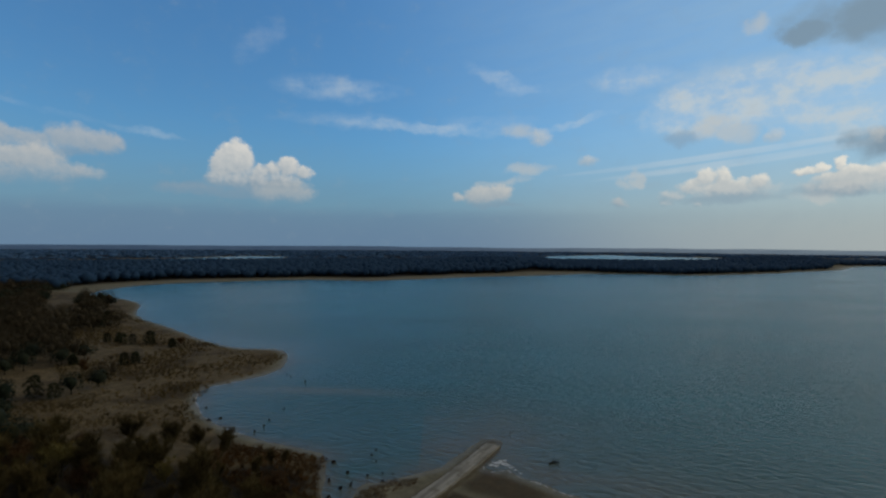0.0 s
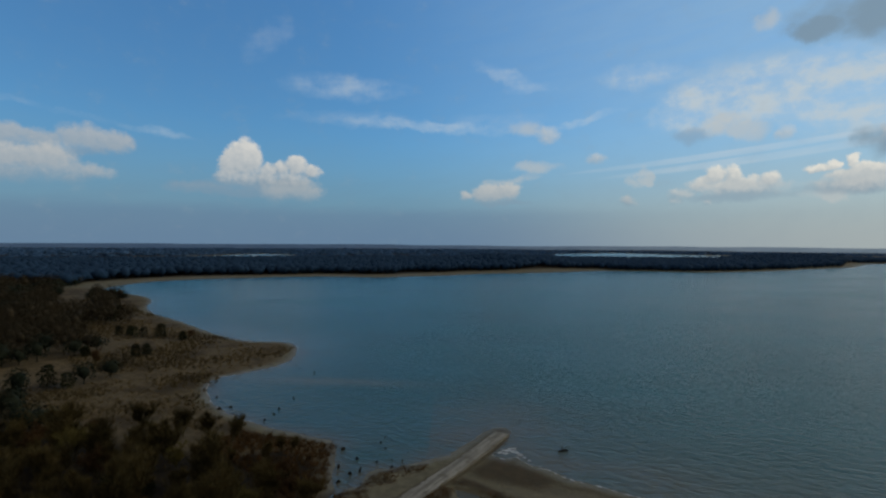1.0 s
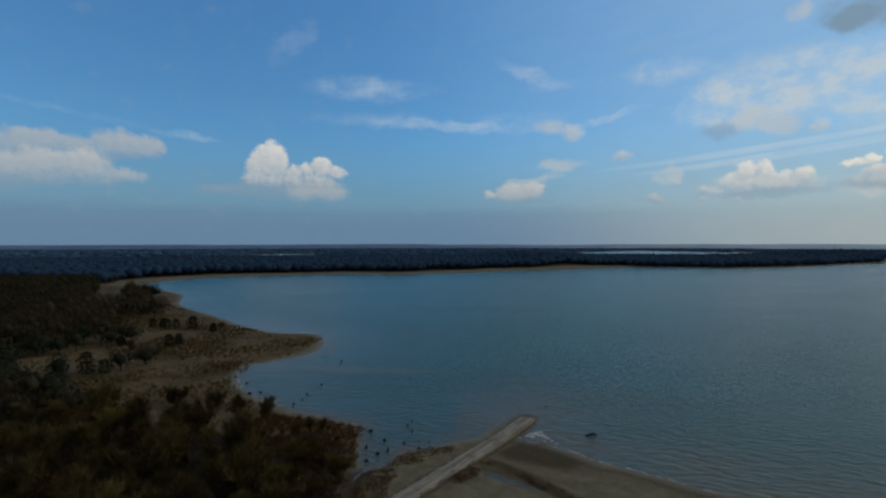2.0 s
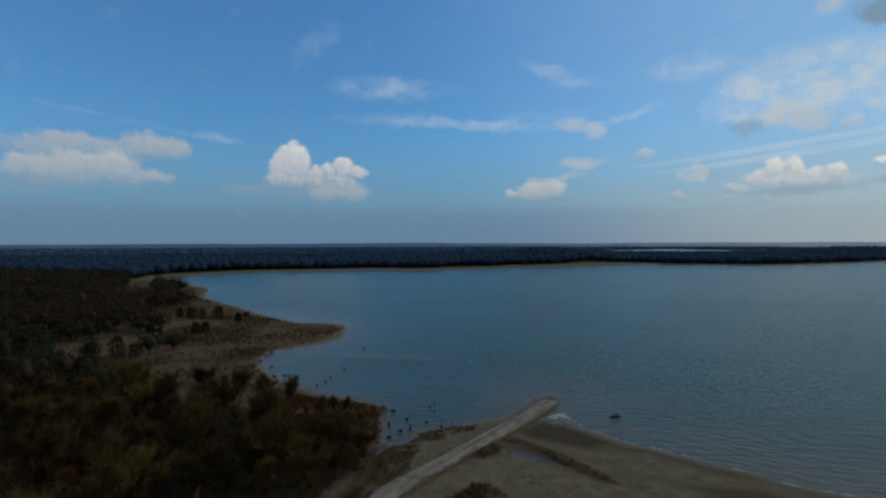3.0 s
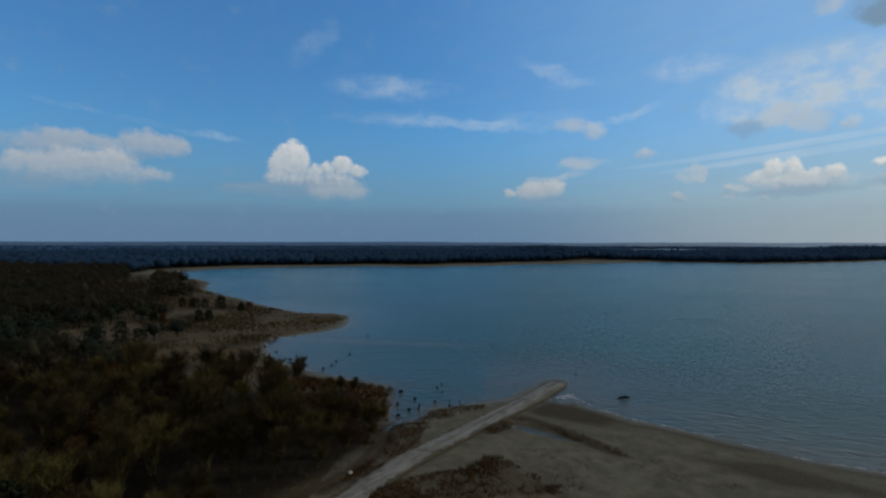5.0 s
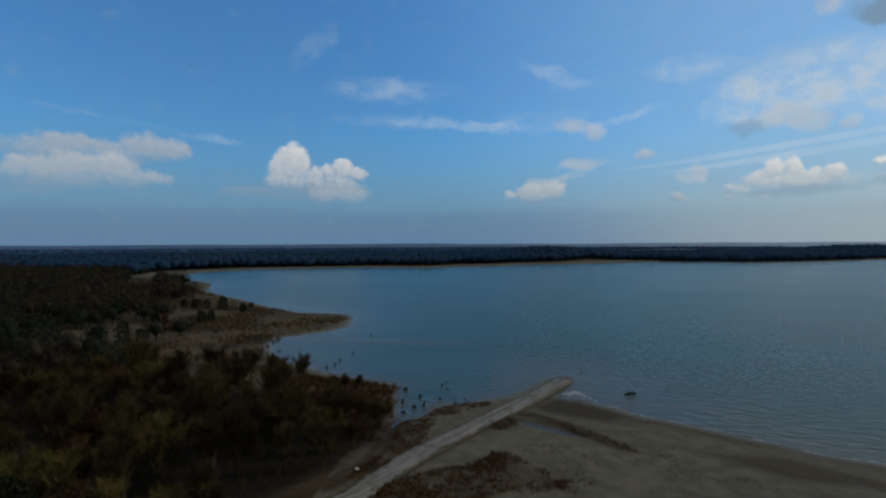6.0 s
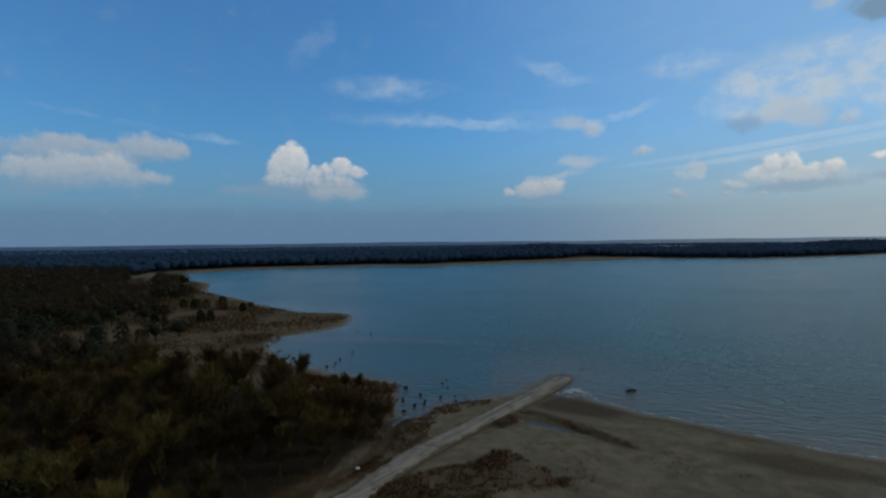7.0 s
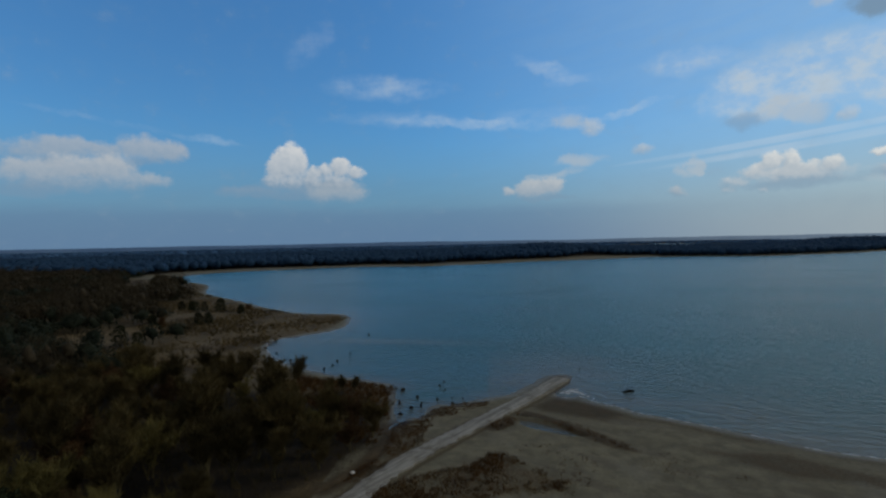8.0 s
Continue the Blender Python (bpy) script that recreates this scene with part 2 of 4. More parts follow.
# a broken grey deck of cloud overhead and behind, which keeps the sun off this shore
overhead = W.ramp(W.math("ADD", height, W.math("MULTIPLY", W.ramp(split.outputs[1], 0.55, -0.2), 40.0)), 26.0, 46.0)
deck = W.math("MULTIPLY", overhead, W.ramp(W.noise(toward, 3.5, 6.0, 0.6), 0.30, 0.55, 0.55, 0.97))
colour = W.mix(deck, colour, W.mix(W.noise(toward, 6.0, 5.0), (0.14, 0.14, 0.14), (0.24, 0.235, 0.22)))
back = W.node("ShaderNodeBackground")
W.put(back.inputs[0], colour)
out = W.node("ShaderNodeOutputWorld")
W.put(out.inputs[0], back.outputs[0])

sun = new("sun", bpy.data.lights.new("sun", "SUN"))
sun.data.energy, sun.data.angle, sun.data.color = 0.65, radians(10), (1.0, 0.91, 0.76)
sun.matrix_basis = look((300, 300, 300), Vector((300, 300, 300)) - Vector((math.sin(radians(SUN_AZ)) * math.cos(radians(SUN_EL)), math.cos(radians(SUN_AZ)) * math.cos(radians(SUN_EL)), math.sin(radians(SUN_EL)))))

# ---- materials ----
def material(name, rough=0.9, spec=0.2):
    m = bpy.data.materials.new(name)
    m.use_nodes = True
    m.node_tree.nodes.clear()
    g = Graph(m.node_tree)
    b = g.node("ShaderNodeBsdfPrincipled")
    b.inputs["Roughness"].default_value = rough
    b.inputs["Specular IOR Level"].default_value = spec
    o = g.node("ShaderNodeOutputMaterial")
    g.put(o.inputs[0], b.outputs[0])
    return m, g, b


def bump(g, b, h, strength=0.5, distance=0.1):
    n = g.node("ShaderNodeBump")
    g.put(n.inputs["Height"], h)
    n.inputs["Strength"].default_value, n.inputs["Distance"].default_value = strength, distance
    g.put(b.inputs["Normal"], n.outputs[0])


def attribute(g, name):
    n = g.node("ShaderNodeAttribute")
    n.attribute_name = name
    return n.outputs["Fac"]


def spot(g):
    return g.node("ShaderNodeNewGeometry").outputs["Position"]


def ground_material():
    m, g, b = material("sand_mud_and_dry_grass", 0.95, 0.15)
    p = spot(g)
    broad, mid, grain = g.noise(p, 0.06, 6.0, 0.6), g.noise(p, 0.4, 6.0, 0.65), g.noise(p, 3.0, 6.0, 0.65)
    drift = g.noise(g.mapped(p, turn=-32, scale=(4.0, 1.0, 1.0)), 0.32, 6.0, 0.65)
    sand = g.mix(g.ramp(mid, 0.3, 0.7), (0.128, 0.115, 0.074), (0.228, 0.206, 0.136))
    sand = g.mix(g.ramp(grain, 0.35, 0.75, 0.0, 0.45), sand, (0.115, 0.107, 0.085))
    sand = g.mix(g.ramp(drift, 0.50, 0.68, 0.0, 0.6), sand, (0.115, 0.098, 0.072))
    sand = g.mix(g.ramp(broad, 0.5, 0.7, 0.0, 0.45), sand, (0.085, 0.078, 0.056))
    sand = g.mix(g.ramp(broad, 0.45, 0.3, 0.0, 0.4), sand, (0.225, 0.212, 0.172))
    grass = g.mix(g.ramp(mid, 0.3, 0.7), (0.088, 0.066, 0.033), (0.190, 0.143, 0.078))
    grass = g.mix(g.ramp(grain, 0.4, 0.7, 0.0, 0.7), grass, (0.045, 0.031, 0.015))
    grass = g.mix(g.ramp(broad, 0.48, 0.62, 0.0, 0.75), grass, (0.042, 0.029, 0.014))
    grass = g.mix(g.ramp(drift, 0.58, 0.72, 0.0, 0.6), grass, (0.16, 0.135, 0.095))
    mud = g.mix(g.ramp(mid, 0.3, 0.7), (0.042, 0.031, 0.017), (0.090, 0.068, 0.040))
    # woodland litter, its colour darkened further for the shade beneath the trees
    shaded_litter = g.mix(g.ramp(grain, 0.3, 0.7), (0.010, 0.008, 0.006), (0.032, 0.024, 0.014))
    edge = g.math("MULTIPLY", g.math("SUBTRACT", g.math("ADD", g.math("MULTIPLY", mid, 0.6), g.math("MULTIPLY", grain, 0.4)), 0.5), 1.9)

    def cover(name):
        return g.ramp(g.math("ADD", attribute(g, name), edge), 0.2, 0.9)

    c = g.mix(cover("grass"), sand, grass)
    c = g.mix(cover("mud"), c, mud)
    c = g.mix(cover("shaded_litter"), c, shaded_litter)
    g.put(b.inputs["Base Color"], c)
    g.put(b.inputs["Roughness"], g.ramp(attribute(g, "wet"), 0.2, 0.8, 0.95, 0.45))
    bump(g, b, g.math("ADD", g.math("MULTIPLY", mid, 0.6), g.math("MULTIPLY", grain, 0.4)), 0.8, 0.3)
    return m


def water_material():
    m, g, b = material("lake_water", 0.12, 0.5)
    b.inputs["IOR"].default_value = 1.333
    p = spot(g)
    patch = g.noise(g.mapped(p, turn=-20, scale=(2.0, 1.0, 1.0)), 0.1, 5.0)
    shallow = g.math("MULTIPLY", attribute(g, "silt"), g.ramp(patch, 0.25, 0.7, 0.7, 1.15), clamp=True)
    broad = g.noise(g.mapped(p, scale=(3, 1, 1)), 0.02, 4.0)
    deep = g.mix(g.ramp(broad, 0.3, 0.7), (0.003, 0.096, 0.114), (0.006, 0.108, 0.124))
    c = g.mix(shallow, deep, (0.100, 0.097, 0.070))
    g.put(b.inputs["Base Color"], g.mix(g.math("MULTIPLY", attribute(g, "shoal"), g.ramp(patch, 0.25, 0.7, 0.6, 1.0)), c, (0.150, 0.150, 0.125)))
    g.put(b.inputs["Roughness"], g.ramp(broad, 0.3, 0.7, 0.16, 0.26))
    ripple = g.noise(g.mapped(p, turn=-24, scale=(2.3, 1.0, 1.0)), 0.78, 5.0, 0.55, 0.3)
    swell = g.noise(g.mapped(p, turn=-18, scale=(2.0, 1.0, 1.0)), 0.03, 4.0, 0.5)
    calm = g.math("MULTIPLY", g.ramp(attribute(g, "wide"), 0.0, 1.0, 0.6, 1.0), g.ramp(swell, 0.3, 0.62, 0.75, 1.0))
    side = g.node("ShaderNodeSeparateXYZ")
    g.put(side.inputs[0], p)
    calm = g.math("MULTIPLY", calm, g.ramp(side.outputs[0], -70.0, 30.0, 0.55, 1.0))
    bump(g, b, g.math("MULTIPLY", ripple, calm), 1.0, 1.0)
    return m


def plain(name, low, high, scale=1.0, rough=0.9, spec=0.2, per_object=0.0, per_island=0.0, relief=0.3):
    """A rough natural surface: two colours mixed by noise at two scales, and by object or clump."""
    m, g, b = material(name, rough, spec)
    p = spot(g)
    k = g.math("ADD", g.math("MULTIPLY", g.noise(p, scale, 5.0, 0.6), 0.6), g.math("MULTIPLY", g.noise(p, scale * 9, 4.0), 0.4))
    k = g.ramp(k, 0.3, 0.7)
    if per_object:
        r = g.node("ShaderNodeObjectInfo").outputs["Random"]
        k = g.math("ADD", k, g.math("MULTIPLY", g.math("SUBTRACT", r, 0.5), per_object), clamp=True)
    if per_island:
        r = g.node("ShaderNodeNewGeometry").outputs["Random Per Island"]
        k = g.math("ADD", k, g.math("MULTIPLY", g.math("SUBTRACT", r, 0.5), per_island), clamp=True)
    g.put(b.inputs["Base Color"], g.mix(k, low, high))
    if relief:
        bump(g, b, k, relief, 0.05)
    return m


GROUND = ground_material()
WATER = water_material()


def concrete_material():
    """Old concrete, streaked along the track by wheels and washed sand."""
    m, g, b = material("worn_concrete", 0.9, 0.25)
    p = spot(g)
    along = g.noise(g.mapped(p, turn=60, scale=(9.0, 1.0, 1.0)), 1.3, 6.0, 0.6)
    patch, grain = g.noise(p, 0.5, 5.0, 0.6), g.noise(p, 6.0, 5.0, 0.6)
    c = g.mix(g.ramp(along, 0.35, 0.65), (0.19, 0.178, 0.15), (0.36, 0.345, 0.30))
    c = g.mix(g.ramp(patch, 0.5, 0.7, 0.0, 0.7), c, (0.13, 0.115, 0.085))
    c = g.mix(g.ramp(grain, 0.4, 0.75, 0.0, 0.4), c, (0.10, 0.095, 0.08))
    g.put(b.inputs["Base Color"], c)
    bump(g, b, g.math("ADD", along, g.math("MULTIPLY", grain, 0.5)), 0.5, 0.05)
    return m


CONCRETE = concrete_material()
BARK = plain("olive_grey_bark", (0.055, 0.047, 0.025), (0.14, 0.115, 0.056), 3.0, 0.95, 0.1, per_object=0.7)
OLIVE = plain("olive_twigs", (0.09, 0.077, 0.025), (0.22, 0.178, 0.06), 0.4, 0.95, 0.1, per_object=0.6, per_island=0.8, relief=0)
BRUSH_TWIGS = plain("brown_brush", (0.05, 0.038, 0.018), (0.13, 0.10, 0.05), 0.4, 0.95, 0.1, per_island=0.7, relief=0)
TWIGS = plain("bare_twigs", (0.034, 0.027, 0.011), (0.13, 0.098, 0.039), 0.4, 0.95, 0.1, per_object=0.9, per_island=0.8, relief=0)
RUSSET = plain("russet_leaves", (0.045, 0.027, 0.013), (0.11, 0.062, 0.027), 0.4, 0.95, 0.1, per_object=0.8, per_island=0.8, relief=0)
NEEDLES = plain("cedar_foliage", (0.009, 0.013, 0.007), (0.034, 0.040, 0.018), 0.4, 0.95, 0.1, per_object=0.7, per_island=0.8, relief=0)
CEDAR_WOODS = plain("evergreen_crowns", (0.012, 0.018, 0.012), (0.034, 0.040, 0.024), 0.09, 0.95, 0.1, per_island=0.35, relief=0)
MID_WOODS = plain("mixed_winter_crowns", (0.022, 0.020, 0.013), (0.075, 0.058, 0.034), 0.09, 0.95, 0.1, per_island=0.35, relief=0)
# far crowns: the blue of distance haze is put into both base colours
HAZED_HILL_WOODS = plain("hill_woods_haze_blue", (0.055, 0.125, 0.235), (0.075, 0.155, 0.275), 0.004, 0.95, 0.05, per_island=0.4, relief=0)
HAZED_FAR_WOODS = plain("distant_woods_haze_blue", (0.020, 0.050, 0.098), (0.028, 0.064, 0.118), 0.012, 0.95, 0.05, per_island=0.1, relief=0)
STRAW = plain("red_brown_grass", (0.046, 0.024, 0.009), (0.15, 0.080, 0.030), 0.5, 0.95, 0.1, per_island=0.8, relief=0)
TAN_GRASS = plain("tan_grass", (0.09, 0.065, 0.03), (0.24, 0.18, 0.09), 0.3, 0.95, 0.1, per_island=0.7, relief=0)
STUMP_WOOD = plain("waterlogged_wood", (0.006, 0.006, 0.005), (0.02, 0.017, 0.014), 4.0, 0.85, 0.3, relief=0.6)
FOAM = plain("foam", (0.42, 0.45, 0.47), (0.66, 0.68, 0.69), 2.0, 0.8, 0.3)
PALE = plain("pale_limestone", (0.6, 0.57, 0.5), (0.8, 0.78, 0.72), 3.0, 0.85, 0.3)

# ---- the plan: shorelines of the lake, metres ----
WEST_SHORE = [(-272, 405), (-252, 391), (-228, 377), (-208, 358), (-194, 338), (-186, 320), (-174, 298), (-157, 276), (-141, 261), (-127, 248), (-112, 232), (-97, 216), (-86, 206),
              (-76, 201), (-66, 201), (-60, 198), (-55.3, 188.5), (-52.8, 178), (-52, 168), (-54, 160.5), (-57.6, 155.5), (-62, 149.8), (-65, 147), (-65.6, 141), (-62.3, 133), (-58.4, 126.5),
              (-54.7, 120.3), (-49.7, 115.9), (-45, 112.4), (-40.5, 109.5), (-36, 106.7), (-30.7, 104.4), (-26.2, 102.4), (-23, 100.5), (-21.2, 95.8)]
NEAR_SHORE = [(-19.4, 89), (-18.8, 83.7), (-17.1, 79.1), (-15.6, 81.2), (-14, 82), (-13.6, 86.3), (-12.4, 88.4), (-10, 88.4), (-7.3, 90.2), (-4.4, 91.9), (-2.4, 93), (-0.5, 94.2), (1.7, 97.5),
              (4, 101), (5.9, 105), (8.5, 108.5), (10.8, 109), (12.4, 107), (12, 103.5), (10.8, 100.5), (9.5, 98), (8.1, 95.7), (8.4, 94), (9.8, 93.1), (12.2, 94.2), (13, 92.2), (14.4, 90.1),
              (16.4, 88.6), (18.2, 86.7), (20.2, 84.5), (23.1, 82.8), (27.2, 80.5), (30.7, 77.7), (34, 75.3), (37.3, 72.2), (40.9, 70.4), (44.9, 69),
              (62, 60), (95, 47), (150, 20), (260, -20), (420, -60), (900, -100)]
FAR_SHORE = [(2200, 300), (2100, 1350), (1600, 1420), (1240, 1330), (1080, 1280), (920, 1180), (760, 1000), (655, 935), (568, 862), (445, 800), (385, 768), (346, 770), (296, 800), (229, 796),
             (132, 735), (49, 692), (0, 650), (-55, 609), (-86, 592), (-119, 601), (-158, 603), (-209, 585), (-256, 550), (-276, 530), (-291, 505), (-294, 474), (-290, 440)]
BACK_LAKE_WEST = [(-1150, 900), (-1050, 1060), (-880, 1270), (-730, 1500), (-690, 1850), (-560, 1800), (-420, 1400), (-310, 1560), (-60, 1660), (0, 1330), (-330, 1200), (-620, 1000), (-800, 900)]
BACK_LAKE_EAST = [(300, 1360), (420, 2150), (520, 2350), (667, 2500), (850, 2720), (1000, 2250), (1250, 2120), (1900, 2200), (2300, 2000), (1400, 1800), (1000, 1520), (600, 1230)]
ROAD = [(-37, 20), (-27, 37), (-17.5, 54.2), (-16.1, 58.5), (-13.8, 63.6), (-11, 68.5), (-7.8, 73.8), (-3.6, 80.4), (1.15, 88.1), (6.5, 97.5), (10.4, 104.6)]
ROAD_HALF = 1.45


def segments(points, closed):
    a = np.array(points, float)
    b = np.roll(a, -1, axis=0)
    return (a, b) if closed else (a[:-1], b[:-1])


def distance(x, y, points, closed):
    """How far each place lies from a line of points."""
    a, b = segments(points, closed)
    best = np.full(x.shape, 1e9)
    for (ax, ay), (bx, by) in zip(a, b):
        dx, dy = bx - ax, by - ay
        k = np.clip(((x - ax) * dx + (y - ay) * dy) / (dx * dx + dy * dy), 0, 1)
        best = np.minimum(best, np.hypot(x - ax - k * dx, y - ay - k * dy))
    return best


def inside(x, y, points):
    a, b = segments(points, True)
    odd = np.zeros(x.shape, bool)
    for (ax, ay), (bx, by) in zip(a, b):
        if ay != by:
            odd ^= ((ay > y) != (by > y)) & (x < (bx - ax) * (y - ay) / (by - ay) + ax)
    return odd


def ripple_noise(x, y, size, seed):
    """Smooth value noise between -1 and 1, made of a random lattice."""
    rng = np.random.default_rng(seed)
    table = rng.uniform(-1, 1, (256, 256))
    u, v = x / size, y / size
    i, j = np.floor(u).astype(int), np.floor(v).astype(int)
    fu, fv = u - i, v - j
    fu, fv = fu * fu * (3 - 2 * fu), fv * fv * (3 - 2 * fv)
    at = lambda a, b: table[a % 256, b % 256]
    return (at(i, j) * (1 - fu) + at(i + 1, j) * fu) * (1 - fv) + (at(i, j + 1) * (1 - fu) + at(i + 1, j + 1) * fu) * fv


def fractal(x, y, size, seed, octaves=4):
    return sum(ripple_noise(x, y, size / 2 ** k, seed + k) / 2 ** k for k in range(octaves)) / 1.6


LAKE = WEST_SHORE + NEAR_SHORE + FAR_SHORE


def inland(x, y):
    """Metres from the waterline, negative in the water."""
    far = np.clip((np.hypot(x, y) - 400) / 300, 0.0, 1.0)
    wx, wy = x + fractal(x, y, 9, 5, 3) * 0.6 + fractal(x, y, 60, 15) * 6 * far, y + fractal(x, y, 9, 9, 3) * 0.6 + fractal(x, y, 60, 25) * 8 * far
    best = np.full(x.shape, 1e9)
    wet = np.zeros(x.shape, bool)
    for shore in (LAKE, BACK_LAKE_WEST, BACK_LAKE_EAST):
        best = np.minimum(best, distance(wx, wy, shore, True))
        wet |= inside(wx, wy, shore)
    return np.where(wet, -best, best)


def road_height(x, y):
    return 0.58 + 0.18 * np.clip((106 - y) / 52, 0, 1.3)


def land_height(x, y):
    s = inland(x, y)
    r = np.hypot(x, y)
    up = np.maximum(s, 0)
    h = 0.7 * (1 - np.exp(-up / 16)) + fractal(x, y, 14, 40) * 0.12 * np.clip(up / 8, 0, 1)
    h = h + np.clip((up - 25) / 220, 0, 1) * (3.5 + 2.5 * fractal(x, y, 220, 50)) * np.clip((r - 120) / 200, 0, 1)
    knoll = 11.0 * np.exp(-(((x - 85) / 85) ** 2 + ((y - 900) / 120) ** 2)) + 12.0 * np.exp(-(((x - 780) / 190) ** 2 + ((y - 1180) / 130) ** 2))
    h = h + knoll * np.clip(up / 60, 0, 1)
    hills = np.clip((r - 2600) / 1900, 0, 1) * (5 + 4 * fractal(x, y, 900, 60, 3))
    h = h + hills * np.clip(up / 300, 0, 1)
    bed = np.maximum(-2.5, s * 0.09)
    h = np.where(s < 0, bed, h)
    road = distance(x, y, ROAD, False)
    bank = road_height(x, y) - 0.22 - 0.26 * np.clip((y - 82) / 6, 0, 1) - (0.4 + 0.5 * np.clip((y - 82) / 6, 0, 1)) * np.maximum(0, road - ROAD_HALF) - np.clip((y - 96) / 12, 0, 1) * 0.4
    h = np.where(bank > h, bank, h)
    under = np.clip((ROAD_HALF + 1.5 - road) / 1.5, 0, 1)
    return h * (1 - under) + np.minimum(h, road_height(x, y) - 0.22) * under, s


def spaced(spans):
    """Places along an axis: spans of (end, step) from the first end on."""
    out, at = [], spans[0][0]
    for end, step in spans[1:]:
        n = max(1, round((end - at) / step))
        out += [at + (end - at) * i / n for i in range(n)]
        at = end
    return np.array(out + [at])


XS = spaced([(-4900, 0), (-1500, 170), (-500, 28), (-190, 6), (-85, 2.5), (-30, 1.1), (20, 0.45), (48, 0.6), (100, 2.5), (420, 14), (1300, 40), (4900, 180)])
YS = spaced([(-1500, 0), (-100, 140), (30, 10), (50, 2), (100, 0.45), (112, 0.6), (150, 1.1), (220, 2.0), (460, 6), (900, 12), (1700, 40), (4900, 130)])
GX, GY = np.meshgrid(XS, YS)
GZ, GS = land_height(GX, GY)


def sheet(name, mat, keep, z, layers):
    """One smooth sheet over the plan, with its cover masks."""
    ny, nx = GX.shape
    index = np.arange(ny * nx).reshape(ny, nx)
    quads = np.stack([index[:-1, :-1], index[:-1, 1:], index[1:, 1:], index[1:, :-1]], -1)[keep]
    used, back = np.unique(quads, return_inverse=True)
    verts = np.stack([GX.ravel()[used], GY.ravel()[used], z.ravel()[used]], -1)
    me = bpy.data.meshes.new(name)
    me.from_pydata(verts.tolist(), [], back.reshape(-1, 4).tolist())
    for key, values in layers.items():
        me.attributes.new(key, "FLOAT", "POINT").data.foreach_set("value", np.clip(values.ravel()[used], -10, 10).astype(np.float32))
    me.shade_smooth()
    me.materials.append(mat)
    return new(name, me)


def blot(points, soft):
    """A mask over the sheet: one inside the outline, fading over soft metres."""
    d = distance(GX, GY, points, True)
    return np.clip(0.5 + np.where(inside(GX, GY, points), d, -d) / soft, 0, 1)


HEATH = [(-19, 50), (-16.2, 55.6), (-13.6, 58.6), (-10.5, 61.1), (-5.9, 62.9), (-3.6, 66.5), (-1.5, 66.9), (0.4, 64.2), (2.8, 61.2), (5.2, 58.8), (4.6, 56.8), (1.0, 56.2), (-2.4, 56.0), (-3.8, 54.0), (-5, 49)]
VERGE = [(-20, 57.5), (-17.9, 66), (-17.4, 72), (-17.6, 78), (-14.8, 80.5), (-12.6, 76), (-12.6, 71), (-15.4, 64), (-17.9, 58.5)]
RUSTY_BANK = [(-1.7, 81.2), (0.4, 80.6), (0.1, 77), (-3, 74.5), (-5.7, 76.4)]
BAR = [(-0.4, 81.6), (2.6, 81.3), (6.1, 78.0), (8.9, 73.0), (12.6, 69.4), (15.0, 68.6), (14.4, 71.1), (11.6, 75.3), (8.2, 79.0), (5.3, 82.2), (2.0, 84.8)]
SPUR = [(8.2, 95), (9.6, 92.5), (13.8, 89.5), (19, 83.5), (13.7, 80), (7.4, 82), (3.3, 84.5), (2.4, 87.5), (6, 92)]
TIDE_LINE = [(20.5, 71.6), (26.5, 69.8), (33.4, 70), (36, 67.5), (42, 62.5), (60, 52), (58, 49), (44, 56), (37.8, 59.6), (34.7, 60.6), (29.5, 61.7), (27.5, 64), (25.3, 66.2)]
REED_POINT = [(-21, 97.5), (-21.5, 92), (-19.5, 84), (-18.6, 77), (-19, 70), (-24, 70), (-32, 84), (-46, 96), (-42, 104), (-33, 102)]
POOL = [(0.2, 81.3), (3.4, 80.1), (7.2, 77.2), (10.1, 73.6), (6.8, 74.1), (3.1, 76.1), (0.8, 78.3)]
CREEK = [(-17.1, 79.1), (-18.2, 77.4), (-18.0, 74.4), (-17.7, 72.3), (-17.6, 69.3), (-17.9, 66.5), (-18.5, 63.5), (-19.0, 61.0), (-19.9, 59.0), (-21.5, 56.0)]
CLEARING = [(-335, 480), (-305, 395), (-245, 372), (-275, 415), (-300, 490)]
WOODS = [(-18.8, 70), (-20, 80), (-22, 90), (-30, 95), (-42, 91), (-60, 96), (-85, 103), (-112, 115), (-150, 140), (-190, 146), (-190, 5), (-30, 5), (-28.5, 48), (-22.5, 60)]
GLADE = [(-312, 415), (-280, 402), (-192, 276), (-206, 266)]

creek_cut = np.clip((0.36 - distance(GX, GY, CREEK, False)) / 0.3, 0, 1)
pool_cut = blot(POOL, 0.6)
GZ = GZ - creek_cut * np.maximum(GZ + np.where(GY > 75, 0.12, -0.06), 0)
islet = np.exp(-(((GX + 35.5) / 2.2) ** 2 + ((GY - 112.7) / 0.7) ** 2))
GZ = np.maximum(GZ, GZ * (1 - islet) + 0.16 * islet)
road_gap = np.clip((distance(GX, GY, ROAD, False) - 1.5) / 1.5, 0, 1)
GZ = GZ - pool_cut * np.maximum(GZ + 0.06, 0) * road_gap
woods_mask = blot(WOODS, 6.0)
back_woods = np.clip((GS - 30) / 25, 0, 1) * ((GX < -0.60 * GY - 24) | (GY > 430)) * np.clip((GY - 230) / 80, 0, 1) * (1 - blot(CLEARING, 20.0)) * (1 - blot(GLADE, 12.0))
